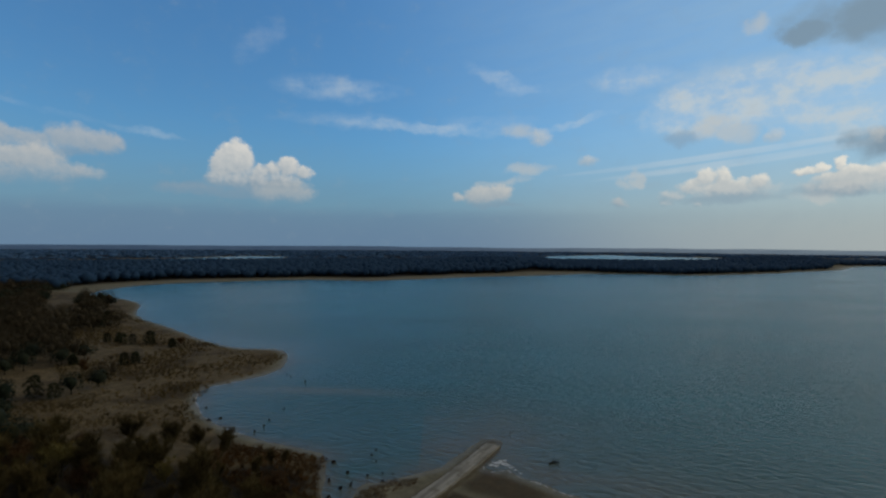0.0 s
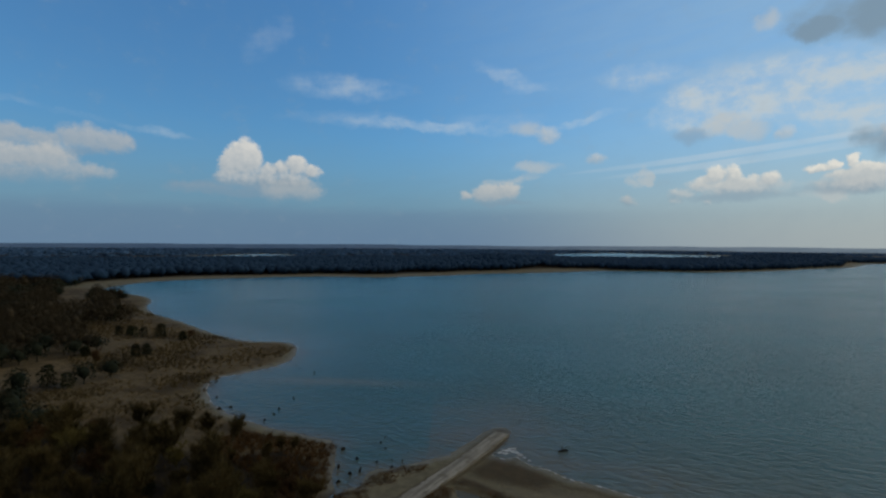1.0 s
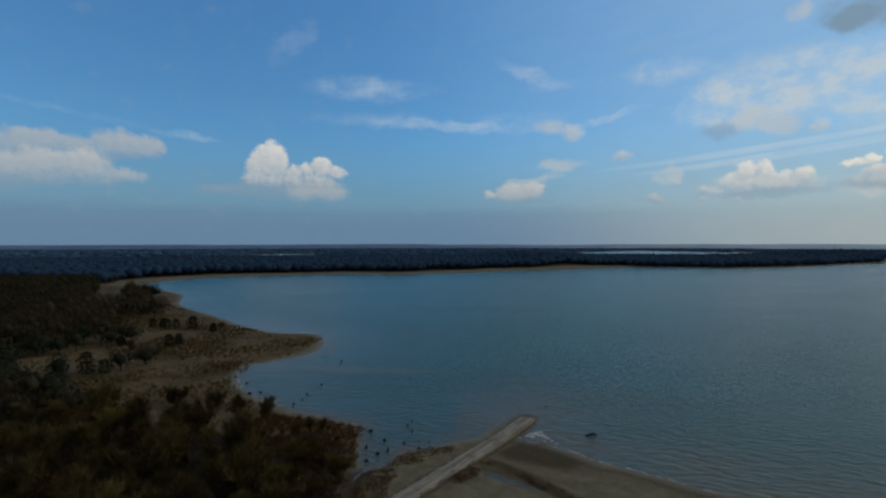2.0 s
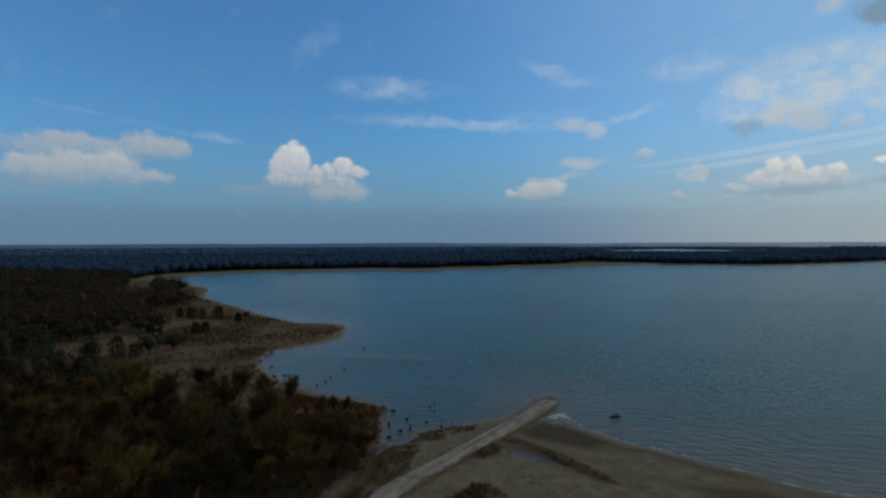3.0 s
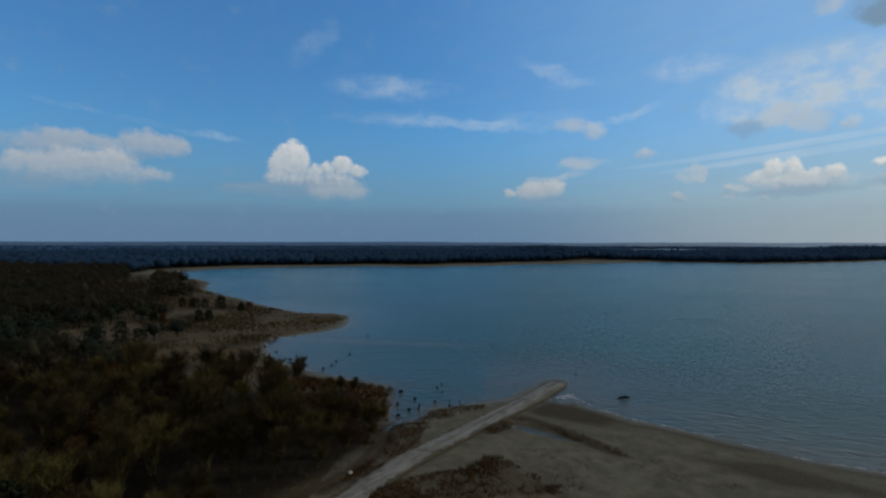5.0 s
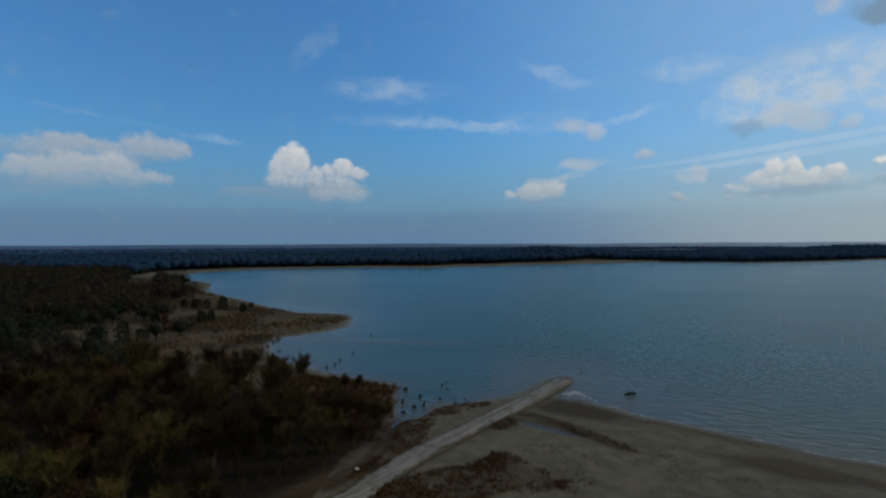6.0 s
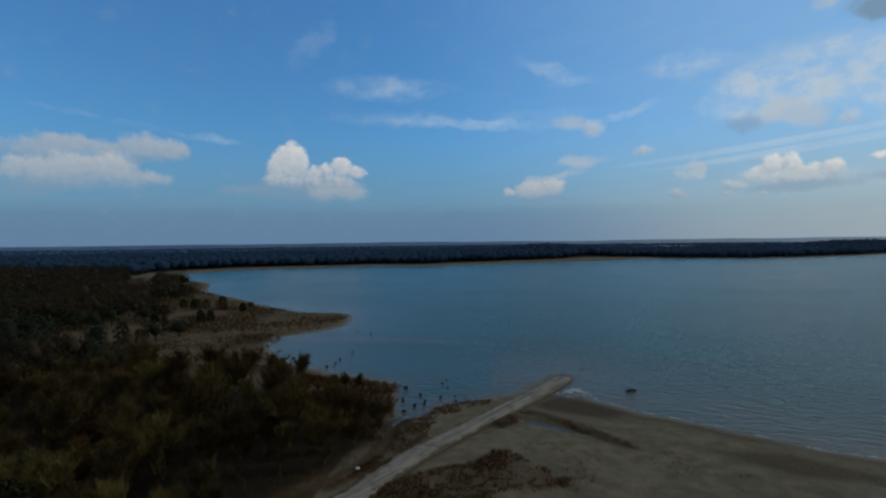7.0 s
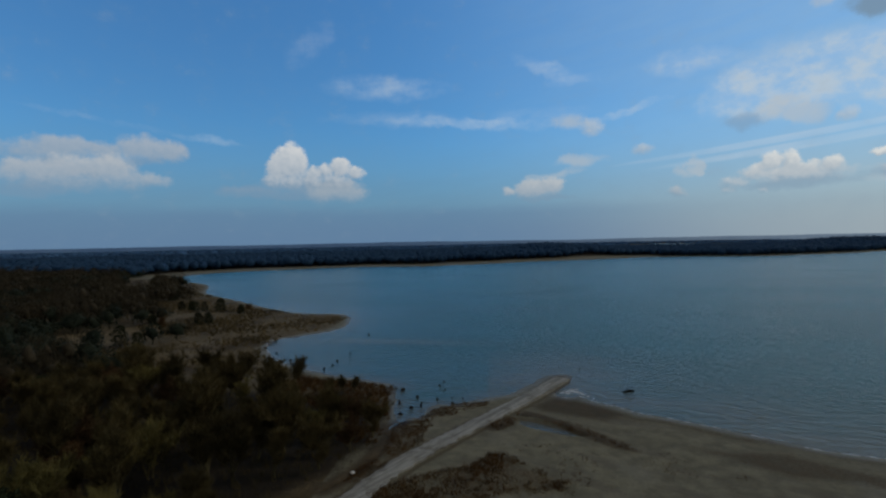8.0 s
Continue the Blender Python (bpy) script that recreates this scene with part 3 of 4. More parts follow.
open_grass = np.clip((GS - 1.5 - 3 * fractal(GX, GY, 25, 70)) / 4, 0, 1) * (GX < -22) * (GY < 420)
grass = np.maximum.reduce([open_grass * 0.95, blot(HEATH, 2.5) * 0.6, blot(REED_POINT, 4.0) * 0.7])
strand = np.clip(1 - np.abs(GS - 2.5 - 2.0 * fractal(GX, GY, 12, 77)) / 3.2, 0, 1) * (GX > 6) * (GY < 110)
mud = np.maximum.reduce([strand * 0.62, islet * 1.2, blot(BAR, 2.4) * 0.95, blot(SPUR, 4.0) * 0.8, blot(TIDE_LINE, 3.5) * 0.66, blot(HEATH, 3.0) * 0.45, blot(VERGE, 2.0) * 0.55, blot(RUSTY_BANK, 1.5) * 0.8,
                         np.clip(1 - np.abs(distance(GX, GY, ROAD, False) - ROAD_HALF - 0.5) / 0.9, 0, 1) * 0.75, np.clip(1.2 - distance(GX, GY, CREEK, False) / 2.2, 0, 1)])
wet = np.clip(1 - GS / 4, 0, 1)
cells = np.ones((len(YS) - 1, len(XS) - 1), bool)
ground = tagged(sheet("ground", GROUND, cells, GZ, {"grass": grass, "mud": mud, "shaded_litter": np.maximum(woods_mask, back_woods), "wet": wet}),
                "sandy lake shore with mud flats and dry winter grass", "ground", kind="structure")
low = GZ < 0.02
wet_cells = low[:-1, :-1] | low[1:, :-1] | low[:-1, 1:] | low[1:, 1:]
spit = np.exp(-(((GX + 33) / 24) ** 2 + ((GY - 143.5 + 0.1 * (GX + 33)) / 4) ** 2))
off = np.maximum(0, -GS)
silt = np.maximum.reduce([1.15 * np.exp(-off / 6), np.where((GX > -4) & (GY < 140), 0.95 * np.exp(-(off / 24) ** 1.5), 0.6 * np.exp(-off / 30))]) * (np.hypot(GX, GY) < 500) + np.exp(-off / 12) * 0.4 * (np.hypot(GX, GY) >= 500)
water = tagged(sheet("water", WATER, wet_cells, np.zeros_like(GZ), {"silt": silt, "shoal": spit * 0.75, "wide": np.clip((-GS - 3) / 30, 0, 1)}),
               "wide teal lake with small wind ripples and shallow sandy margins", "lake", kind="structure")


def ground_at(x, y):
    h, s = land_height(np.array([float(x)]), np.array([float(y)]))
    return float(h[0])


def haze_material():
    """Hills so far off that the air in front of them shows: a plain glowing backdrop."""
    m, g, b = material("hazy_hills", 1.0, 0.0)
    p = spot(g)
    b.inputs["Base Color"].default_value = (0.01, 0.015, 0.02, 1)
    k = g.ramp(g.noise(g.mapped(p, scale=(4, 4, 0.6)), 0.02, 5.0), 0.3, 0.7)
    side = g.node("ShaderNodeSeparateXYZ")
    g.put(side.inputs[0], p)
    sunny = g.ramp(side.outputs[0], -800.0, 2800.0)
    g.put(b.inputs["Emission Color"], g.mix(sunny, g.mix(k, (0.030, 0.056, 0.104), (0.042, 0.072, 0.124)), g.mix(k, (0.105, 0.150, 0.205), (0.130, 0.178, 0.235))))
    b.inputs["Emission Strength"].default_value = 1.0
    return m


def ridge(name, radius, base, rough, seed):
    """A long wooded ridge round the horizon, thick as a hill."""
    n = 260
    v, f = [], []
    angle = np.linspace(-1.15, 1.15, n)
    crest = base + rough * fractal(angle * 900, angle * 0 + seed, 120, seed, 5)
    for a, h in zip(angle.tolist(), crest.tolist()):
        for r, z in ((radius - 180, -6), (radius - 60, h * 0.75), (radius, h), (radius + 90, h * 0.6), (radius + 150, -6)):
            v.append((r * math.sin(a), r * math.cos(a), z))
    for i in range(n - 1):
        f += [(5 * i + k, 5 * i + 5 + k, 5 * i + 6 + k, 5 * i + 1 + k) for k in range(4)]
    me = bpy.data.meshes.new(name)
    me.from_pydata(v, [], f)
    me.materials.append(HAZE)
    return tagged(new(name, me), "low wooded hills fading into haze along the horizon", "hills", kind="structure")


HAZE = haze_material()
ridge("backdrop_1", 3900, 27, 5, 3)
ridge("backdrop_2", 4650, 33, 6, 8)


# ---- helpers for things ----
def part(name, bm, mat, parent=None, label=""):
    me = bpy.data.meshes.new(name)
    if isinstance(bm, tuple):
        me.from_pydata(bm[0], [], bm[1])
    else:
        bm.to_mesh(me)
        bm.free()
    me.materials.append(mat)
    ob = new(name, me)
    ob.parent = parent
    return tagged(ob, label)


class Soup:
    """Collects vertices and faces of one mesh."""

    def __init__(self):
        self.v, self.f = [], []

    def tube(self, a, b, ra, rb, sides=5):
        a, b = Vector(a), Vector(b)
        axis = (b - a).normalized()
        u = axis.orthogonal().normalized()
        w = axis.cross(u)
        n = len(self.v)
        for c, r in ((a, ra), (b, rb)):
            for k in range(sides):
                t = 2 * math.pi * k / sides
                self.v.append(tuple(c + u * (r * math.cos(t)) + w * (r * math.sin(t))))
        for k in range(sides):
            self.f.append((n + k, n + (k + 1) % sides, n + sides + (k + 1) % sides, n + sides + k))
        self.f.append(tuple(range(n + sides, n + 2 * sides)))

    def blade(self, a, b, width, rng):
        """A thin twig or grass blade from a to b."""
        side = (b - a).cross(Vector((rng.uniform(-1, 1), rng.uniform(-1, 1), rng.uniform(-1, 1))))
        side = side.normalized() * (width / 2) if side.length > 1e-6 else Vector((width / 2, 0, 0))
        n = len(self.v)
        self.v += [tuple(a - side), tuple(a + side), tuple(b)]
        self.f.append((n, n + 1, n + 2))

    def leaf(self, c, size, rng):
        """A small bent leaf clump: two triangles that share an edge."""
        u = Vector((rng.gauss(0, 1), rng.gauss(0, 1), rng.gauss(0, 1))).normalized()
        w = u.orthogonal().normalized()
        t = u.cross(w)
        n = len(self.v)
        self.v += [tuple(c - w * size * 0.5), tuple(c + t * size * 0.4), tuple(c + w * size * 0.5 + u * size * 0.2), tuple(c - t * size * 0.4)]
        self.f += [(n, n + 1, n + 3), (n + 1, n + 2, n + 3)]

    def mesh(self):
        return self.v, self.f


def grow(kind, rng, tall):
    """Wood and crown of one tree at the origin: forked limbs, with twigs or leaves at their ends."""
    wood, crown = Soup(), Soup()
    stems = 1 if kind == "cedar" else rng.choice((1, 2, 2))
    ends = []

    def limb(a, way, length, r, depth):
        bend = Vector((rng.gauss(0, 0.12), rng.gauss(0, 0.12), 0.10))
        mid = a + way * (length * 0.5)
        b = mid + (way + bend).normalized() * (length * 0.5)
        wood.tube(a, mid, r, r * 0.8, 5 if depth < 2 else 3)
        wood.tube(mid, b, r * 0.8, r * 0.5, 5 if depth < 2 else 3)
        if depth >= 2:
            ends.append((a, b, (way + bend).normalized(), length))
        if depth == 3:
            return
        for k in range((6, 4, 3)[depth]):
            turn = rng.uniform(0, 2 * math.pi)
            out = Vector((math.cos(turn), math.sin(turn), 0))
            start = mid if k == 0 else (a.lerp(mid, rng.uniform(0.25, 1.0)) if rng.random() < 0.5 else mid.lerp(b, rng.uniform(0.0, 1.0)))
            limb(start, (way * 0.8 + out * rng.uniform(0.45, 1.0) + Vector((0, 0, 0.38))).normalized(), length * rng.uniform(0.52, 0.74), r * 0.5, depth + 1)

    if kind == "cedar":
        wood.tube((0, 0, -0.3), (0, 0, tall * 0.9), 0.14, 0.03)
        for k in range(900):
            h = rng.uniform(0.04, 1.0) ** 0.9
            reach = 0.44 * tall * math.sqrt(max(0.0, 1 - (1.7 * h - 0.6) ** 2 / 1.25)) * (0.85 + 0.15 * math.sin(h * 23)) + 0.05
            t = rng.uniform(0, 2 * math.pi)
            q = reach * rng.uniform(0.55, 1.0) * (1 + 0.22 * math.sin(3 * t + 5 * h))
            crown.leaf(Vector((q * math.cos(t), q * math.sin(t), h * tall)), rng.uniform(0.25, 0.5), rng)
        return wood, crown
    for k in range(stems):
        t = rng.uniform(0, 2 * math.pi)
        lean = Vector((math.cos(t) * 0.22, math.sin(t) * 0.22, 1)) if stems > 1 else Vector((rng.gauss(0, 0.06), rng.gauss(0, 0.06), 1))
        limb(Vector((math.cos(t) * 0.2, math.sin(t) * 0.2, -0.3)) if stems > 1 else Vector((0, 0, -0.3)), lean.normalized(), tall * 0.40, 0.05 + 0.011 * tall / math.sqrt(stems), 0)
    per = max(3, int(4200 / len(ends)))
    for foot, b, way, length in ends:
        for k in range(per):
            a = foot.lerp(b, rng.uniform(0.15, 1.0))
            d = Vector((rng.gauss(0, 0.55), rng.gauss(0, 0.55), rng.gauss(0.45, 0.45)))
            tip = a + (way * 0.6 + d).normalized() * rng.uniform(0.4, 1.15) * tall / 9
            if kind == "russet" and k % 3 == 0:
                crown.leaf(tip, rng.uniform(0.12, 0.22), rng)
            else:
                crown.blade(a, tip, rng.uniform(0.03, 0.06), rng)
    return wood, crown


# ---- road and ramp ----
def road_strip(points, half, thick, rng):
    """A slab along the road with crumbled edges and a thickness."""
    dense = []
    for (ax, ay), (bx, by) in zip(points[:-1], points[1:]):
        n = max(1, int(math.hypot(bx - ax, by - ay) / 0.7))
        dense += [(ax + (bx - ax) * k / n, ay + (by - ay) * k / n) for k in range(n)]
    dense.append(points[-1])
    v, f = [], []
    for i, (x, y) in enumerate(dense):
        a, b = dense[max(0, i - 2)], dense[min(len(dense) - 1, i + 2)]
        t = Vector((b[0] - a[0], b[1] - a[1], 0)).normalized()
        side = Vector((t.y, -t.x, 0))
        z = float(road_height(x, y))
        rough = 1.0 if y < 84 else 0.35
        wl, wr = half + rng.uniform(-0.28, 0.22) * rough, half + rng.uniform(-0.28, 0.22) * rough
        dip = max(0.0, y - 100) * 0.03
        for off, h in ((-wl, -thick), (-wl, -0.03), (-wl + 0.12, 0.0), (-half * 0.4, 0.05), (half * 0.4, 0.05), (wr - 0.12, 0.0), (wr, -0.03), (wr, -thick)):
            q = Vector((x, y, 0)) + side * off
            v.append((q.x, q.y, z + h - dip + rng.uniform(-0.015, 0.015)))
        if i:
            n = 8 * i
            f += [(n - 8 + k, n - 7 + k, n + 1 + k, n + k) for k in range(7)]
    f.append(tuple(range(8)))
    f.append(tuple(reversed(range(len(v) - 8, len(v)))))
    return v, f


rng = random.Random(11)
road = part("road", road_strip(ROAD, ROAD_HALF, 0.55, rng), CONCRETE)
tagged(road, "old pale concrete track sloping down into the lake as a boat ramp", "road", kind="structure")

# ---- stumps, driftwood, rocks ----
def stump(wide, tall, lean, seed):
    rng = random.Random(seed)
    bm = bmesh.new()
    rings = []
    n = 9
    for k, (h, r) in enumerate(((-0.5, 1.25), (0.0, 1.15), (0.25, 0.85), (0.7, 0.7), (1.0, 0.62))):
        ring = []
        for j in range(n):
            t = 2 * math.pi * j / n
            q = wide * 0.5 * r * (1 + 0.25 * math.sin(3 * t + seed) + rng.uniform(-0.12, 0.12))
            jag = rng.uniform(-0.25, 0.25) * tall if k == 4 else 0
            ring.append(bm.verts.new((q * math.cos(t) + lean * h * tall, q * math.sin(t), h * tall + jag)))
        rings.append(ring)
    for a, b in zip(rings[:-1], rings[1:]):
        for j in range(n):
            bm.faces.new((a[j], a[(j + 1) % n], b[(j + 1) % n], b[j]))
    hollow = bm.verts.new((lean * tall, 0, tall * 0.7))
    for j in range(n):
        bm.faces.new((rings[-1][j], rings[-1][(j + 1) % n], hollow))
    for k in range(4):
        t = rng.uniform(0, 6.28)
        soup = Soup()
        soup.tube((0.2 * wide * math.cos(t), 0.2 * wide * math.sin(t), 0.12), (wide * 0.95 * math.cos(t), wide * 0.95 * math.sin(t), -0.25), wide * 0.13, wide * 0.05)
        made = [bm.verts.new(q) for q in soup.v]
        for face in soup.f:
            bm.faces.new([made[i] for i in face])
    return bm


STUMPS = [(-52.8, 118.5, 1.3, 0.6), (-51.0, 120.1, 1.4, 0.5), (-57.7, 127.9, 1.2, 0.5), (-40.0, 111.5, 0.7, 0.9), (-39.3, 115.4, 0.8, 0.6),
          (-39.3, 119.2, 0.9, 0.6), (-38.5, 127.5, 0.9, 0.5), (-40.3, 153.6, 1.0, 0.6), (-45.9, 158.8, 1.0, 0.4), (-58.6, 204.0, 1.2, 0.4),
          (-123.2, 260.2, 1.4, 0.6), (-19.9, 96.1, 1.3, 0.8), (-16.5, 91.8, 0.9, 0.7), (-12.8, 90.7, 0.7, 0.7), (-13.3, 99.6, 0.7, 0.6),
          (-12.1, 97.0, 0.6, 0.5), (-10.3, 91.7, 0.5, 0.4), (-9.9, 88.7, 0.9, 0.4), (-16.6, 85.8, 1.0, 0.8), (-15.1, 86.8, 0.6, 1.2),
          (-17.9, 82.9, 1.2, 0.5), (14.8, 112.4, 0.5, 0.5), (-12.8, 102.3, 0.7, 0.5), (-19.0, 88.2, 0.7, 0.9), (-8.5, 91.4, 0.5, 0.4), (-48.1, 162.1, 0.8, 0.4), (-73.7, 196.5, 1.0, 0.4)]
for k, (x, y, wide, tall) in enumerate(STUMPS):
    ob = part("tree_stump", stump(wide * 0.72, tall * 0.65, rng.uniform(-0.3, 0.3), k + 1), STUMP_WOOD)
    ob.matrix_basis = pose(x, y, max(-0.1, ground_at(x, y)), 0, 0, rng.uniform(0, 360))
    tagged(ob, "dark waterlogged tree stump standing in shallow lake water", "tree stump", "stumps in the shallows")


def driftwood():
    s = Soup()
    s.tube((-1.1, 0, 0.0), (0.1, 0.1, 0.22), 0.16, 0.20, 7)
    s.tube((0.1, 0.1, 0.22), (1.0, -0.1, 0.12), 0.20, 0.11, 7)
    for a, b, r in (((-0.3, 0.05, 0.2), (-0.1, 0.3, 0.95), 0.08), ((0.3, 0.1, 0.25), (0.75, 0.35, 0.7), 0.07), ((-0.7, 0, 0.1), (-1.1, -0.4, 0.45), 0.06), ((0.6, 0, 0.2), (0.9, -0.5, 0.4), 0.05)):
        s.tube(a, b, r, r * 0.4)
    return s.mesh()


log = part("driftwood_snag", driftwood(), STUMP_WOOD)
log.matrix_basis = pose(20.9, 96.6, 0.0, 0, 0, 15)
tagged(log, "dark forked driftwood snag lying in shallow water off the beach", "driftwood")


def rock(wide, seed):
    bm = bmesh.new()
    bmesh.ops.create_icosphere(bm, subdivisions=3, radius=wide / 2)
    for q in bm.verts:
        q.co *= 1 + 0.3 * noise.noise(q.co * 2.5 / wide + Vector((seed, 0, 0)))
        q.co.z *= 0.65
    return bm


pale_rock = part("boulder", rock(0.5, 3), PALE)
pale_rock.matrix_basis = pose(-19.4, 60.2, ground_at(-19.4, 60.2) + 0.12, 0, 0, 30)
tagged(pale_rock, "small pale boulder lying beside the creek and the track", "rock")


# ---- trees that stand near ----
def tree_kind(kind, count, low, high, seed):
    made = []
    for k in range(count):
        r = random.Random(seed + k)
        wood, crown = grow(kind, r, low + (high - low) * k / max(1, count - 1))
        base = new({"bare": "bare_tree", "russet": "russet_tree", "cedar": "cedar_tree", "olive": "willow_tree"}[kind])
        part("trunk", wood.mesh(), BARK, base)
        part("crown", crown.mesh(), {"bare": TWIGS, "russet": RUSSET, "cedar": NEEDLES, "olive": OLIVE}[kind], base)
        tagged(base, {"bare": "leafless winter tree with forked olive-grey limbs and fine twigs", "russet": "low tree with russet dead leaves still on its twigs",
                      "cedar": "dense dark green cedar with a rounded bushy crown", "olive": "leafless willow with yellowish olive twigs"}[kind], "tree", {"bare": "leafless trees of the wood", "russet": "russet trees of the wood", "cedar": "cedars on the shore", "olive": "willows of the wood"}[kind])
        made.append([base, False])
    return made


MODELS = {"olive": tree_kind("olive", 2, 8.0, 10.0, 400), "bare": tree_kind("bare", 6, 8.5, 12.0, 100), "russet": tree_kind("russet", 3, 5.5, 8.0, 200), "cedar": tree_kind("cedar", 4, 3.2, 5.5, 300)}


def plant(kind, x, y, size, r):
    slot = r.choice(MODELS[kind])
    m = pose(x, y, ground_at(x, y), rng.uniform(-4, 4), rng.uniform(-4, 4), r.uniform(0, 360))
    if slot[1]:
        ob = copy_thing(slot[0], m)
    else:
        ob, slot[1] = slot[0], True
        ob.matrix_basis = m
    ob.scale = (size, size, size * r.uniform(0.9, 1.1))
    return ob


def scatter(points, gap, seed, jitter=0.42):
    """Places on a shaken lattice inside an outline."""
    r = random.Random(seed)
    a = np.array(points)
    out = []
    (x0, y0), (x1, y1) = a.min(0), a.max(0)
    for i in range(int((x1 - x0) / gap) + 1):
        for j in range(int((y1 - y0) / gap) + 1):
            out.append((x0 + (i + 0.5 * (j % 2) + r.uniform(-jitter, jitter)) * gap, y0 + (j + r.uniform(-jitter, jitter)) * gap))
    p = np.array(out)
    return p[inside(p[:, 0], p[:, 1], points)]


r = random.Random(5)
spots = scatter(WOODS, 4.4, 21)
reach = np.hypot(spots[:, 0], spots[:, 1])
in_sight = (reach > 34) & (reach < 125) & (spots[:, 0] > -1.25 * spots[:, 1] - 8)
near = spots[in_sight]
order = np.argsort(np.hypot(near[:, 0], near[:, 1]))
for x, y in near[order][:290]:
    rim = float(distance(np.array([x]), np.array([y]), WOODS[:6], False)[0])
    pick = r.random()
    if -0.74 * y < x < -0.46 * y and math.hypot(x, y) < 74 and rim > 4 and r.random() < 0.5:
        continue
    kind = "russet" if pick < (0.5 if rim < 6 else 0.16) else "cedar" if pick > 0.985 else "bare"
    if kind == "bare" and r.random() < (0.7 if x < -0.72 * y and math.hypot(x, y) < 72 else 0.05):
        kind = "olive"
    size = r.uniform(0.65, 1.25) * (0.78 if rim < 3 else 1.0)
    if x > -44 and y > 76:
        size *= 0.5
    plant(kind, float(x), float(y), size, r)
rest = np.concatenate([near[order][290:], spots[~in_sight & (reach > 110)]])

# a few taller trees stand over the edge of the wood
for x, y, size in ((-46, 99, 0.85), (-41, 96, 0.8), (-52, 100, 0.9), (-60, 101, 1.0), (-38, 80, 1.3), (-45, 72, 1.3), (-30, 66, 1.2), (-55, 60, 1.3)):
    plant("bare", x, y, size, r)

# scattered cedars and bushes on the open point
OPEN_TREES = [(-102, 203.8), (-103.4, 200), (-115, 205.7), (-121.7, 205.4), (-129.4, 208.8), (-102.7, 168.7), (-100.5, 171), (-108, 157), (-118.7, 168), (-133.7, 208.6), (-126, 206), (-187, 273), (-247, 356),
              (-161, 245), (-180, 285), (-165, 221), (-162, 207), (-179, 220), (-149, 202), (-98, 132), (-104, 133), (-176, 257), (-170, 265), (-188, 281), (-164, 250), (-240, 345), (-228, 340), (-215, 322), (-207, 312)]
for k, (x, y) in enumerate(OPEN_TREES):
    plant("cedar" if k % 7 else "russet", x, y, r.uniform(0.75, 1.15), r)


# ---- woods past counting ----
def woods(name, places, tall, wide, pieces, size, mat, label, seed, heart=1, twiggy=False, core=0.31, vary=(0.5, 1.25)):
    """Many crowns, each a loose shell of small leaf clumps over a short trunk."""
    rg = np.random.default_rng(seed)
    n = len(places)
    x, y = places[:, 0], places[:, 1]
    z = land_height(x, y)[0]
    h = tall * rg.uniform(*vary, n)
    w = wide * rg.uniform(0.75, 1.25, n)
    t = rg.uniform(0, 2 * np.pi, (n, pieces))
    c = rg.uniform(-0.75, 1.0, (n, pieces))
    q = np.sqrt(1 - c * c) * rg.uniform(0.6, 1.05, (n, pieces))
    cx = x[:, None] + w[:, None] / 2 * q * np.cos(t)
    cy = y[:, None] + w[:, None] / 2 * q * np.sin(t)
    cz = (z + h * 0.55)[:, None] + (h * 0.45)[:, None] * c * rg.uniform(0.7, 1.05, (n, pieces))
    centre = np.stack([cx, cy, cz], -1).reshape(-1, 1, 3)
    out = np.stack([q * np.cos(t), q * np.sin(t), c + 0.25], -1).reshape(-1, 3) + rg.normal(0, 0.35, (n * pieces, 3))
    out /= np.linalg.norm(out, axis=-1, keepdims=True)
    tri = rg.normal(0, 1, (n * pieces, 3, 3))
    if twiggy:
        # thin sprays that point up and outwards
        up = out + (0, 0, 0.7) + rg.normal(0, 0.3, (n * pieces, 3))
        up *= size * 1.5 / np.linalg.norm(up, axis=-1, keepdims=True)
        across = np.cross(up, tri[:, 0])
        across *= size * 0.16 / np.linalg.norm(across, axis=-1, keepdims=True)
        tri = np.stack([across - up * 0.5, -across - up * 0.5, up], 1) * rg.uniform(0.6, 1.0, (n * pieces, 1, 1))
    else:
        tri -= out[:, None, :] * np.sum(tri * out[:, None, :], -1, keepdims=True) * 0.8
        tri = tri / np.linalg.norm(tri, axis=-1, keepdims=True) * size * rg.uniform(0.5, 1.0, (n * pieces, 1, 1))
    verts = (centre + tri).reshape(-1, 3)
    faces = np.arange(len(verts)).reshape(-1, 3)
    # the dense heart of each crown
    ball = bmesh.new()
    bmesh.ops.create_icosphere(ball, subdivisions=heart, radius=1.0)
    bv = np.array([q.co for q in ball.verts])
    bf = np.array([[q.index for q in face.verts] for face in ball.faces])
    ball.free()
    k = len(bv)
    lump = 1 + rg.uniform(-0.4, 0.3, (n, k, 1))
    size3 = np.stack([w * core, w * core, h * core], -1)[:, None, :]
    middle = np.stack([x, y, z + h * 0.55], -1)[:, None, :]
    hv = (middle + bv[None] * lump * size3).reshape(-1, 3)
    hf = (bf[None] + (np.arange(n) * k)[:, None, None]).reshape(-1, 3)
    faces = np.concatenate([faces, hf + len(verts)])
    verts = np.concatenate([verts, hv])
    foot = np.stack([x, y, z], -1)
    a = foot + (-0.18, 0, -0.3)
    b = foot + (0.18, 0.1, -0.3)
    top = foot + np.stack([0 * h, 0 * h, h * 0.5], -1)
    trunks = np.stack([a, b, top], 1).reshape(-1, 3)
    faces = np.concatenate([faces, np.arange(len(trunks)).reshape(-1, 3) + len(verts)])
    verts = np.concatenate([verts, trunks])
    me = bpy.data.meshes.new(name)
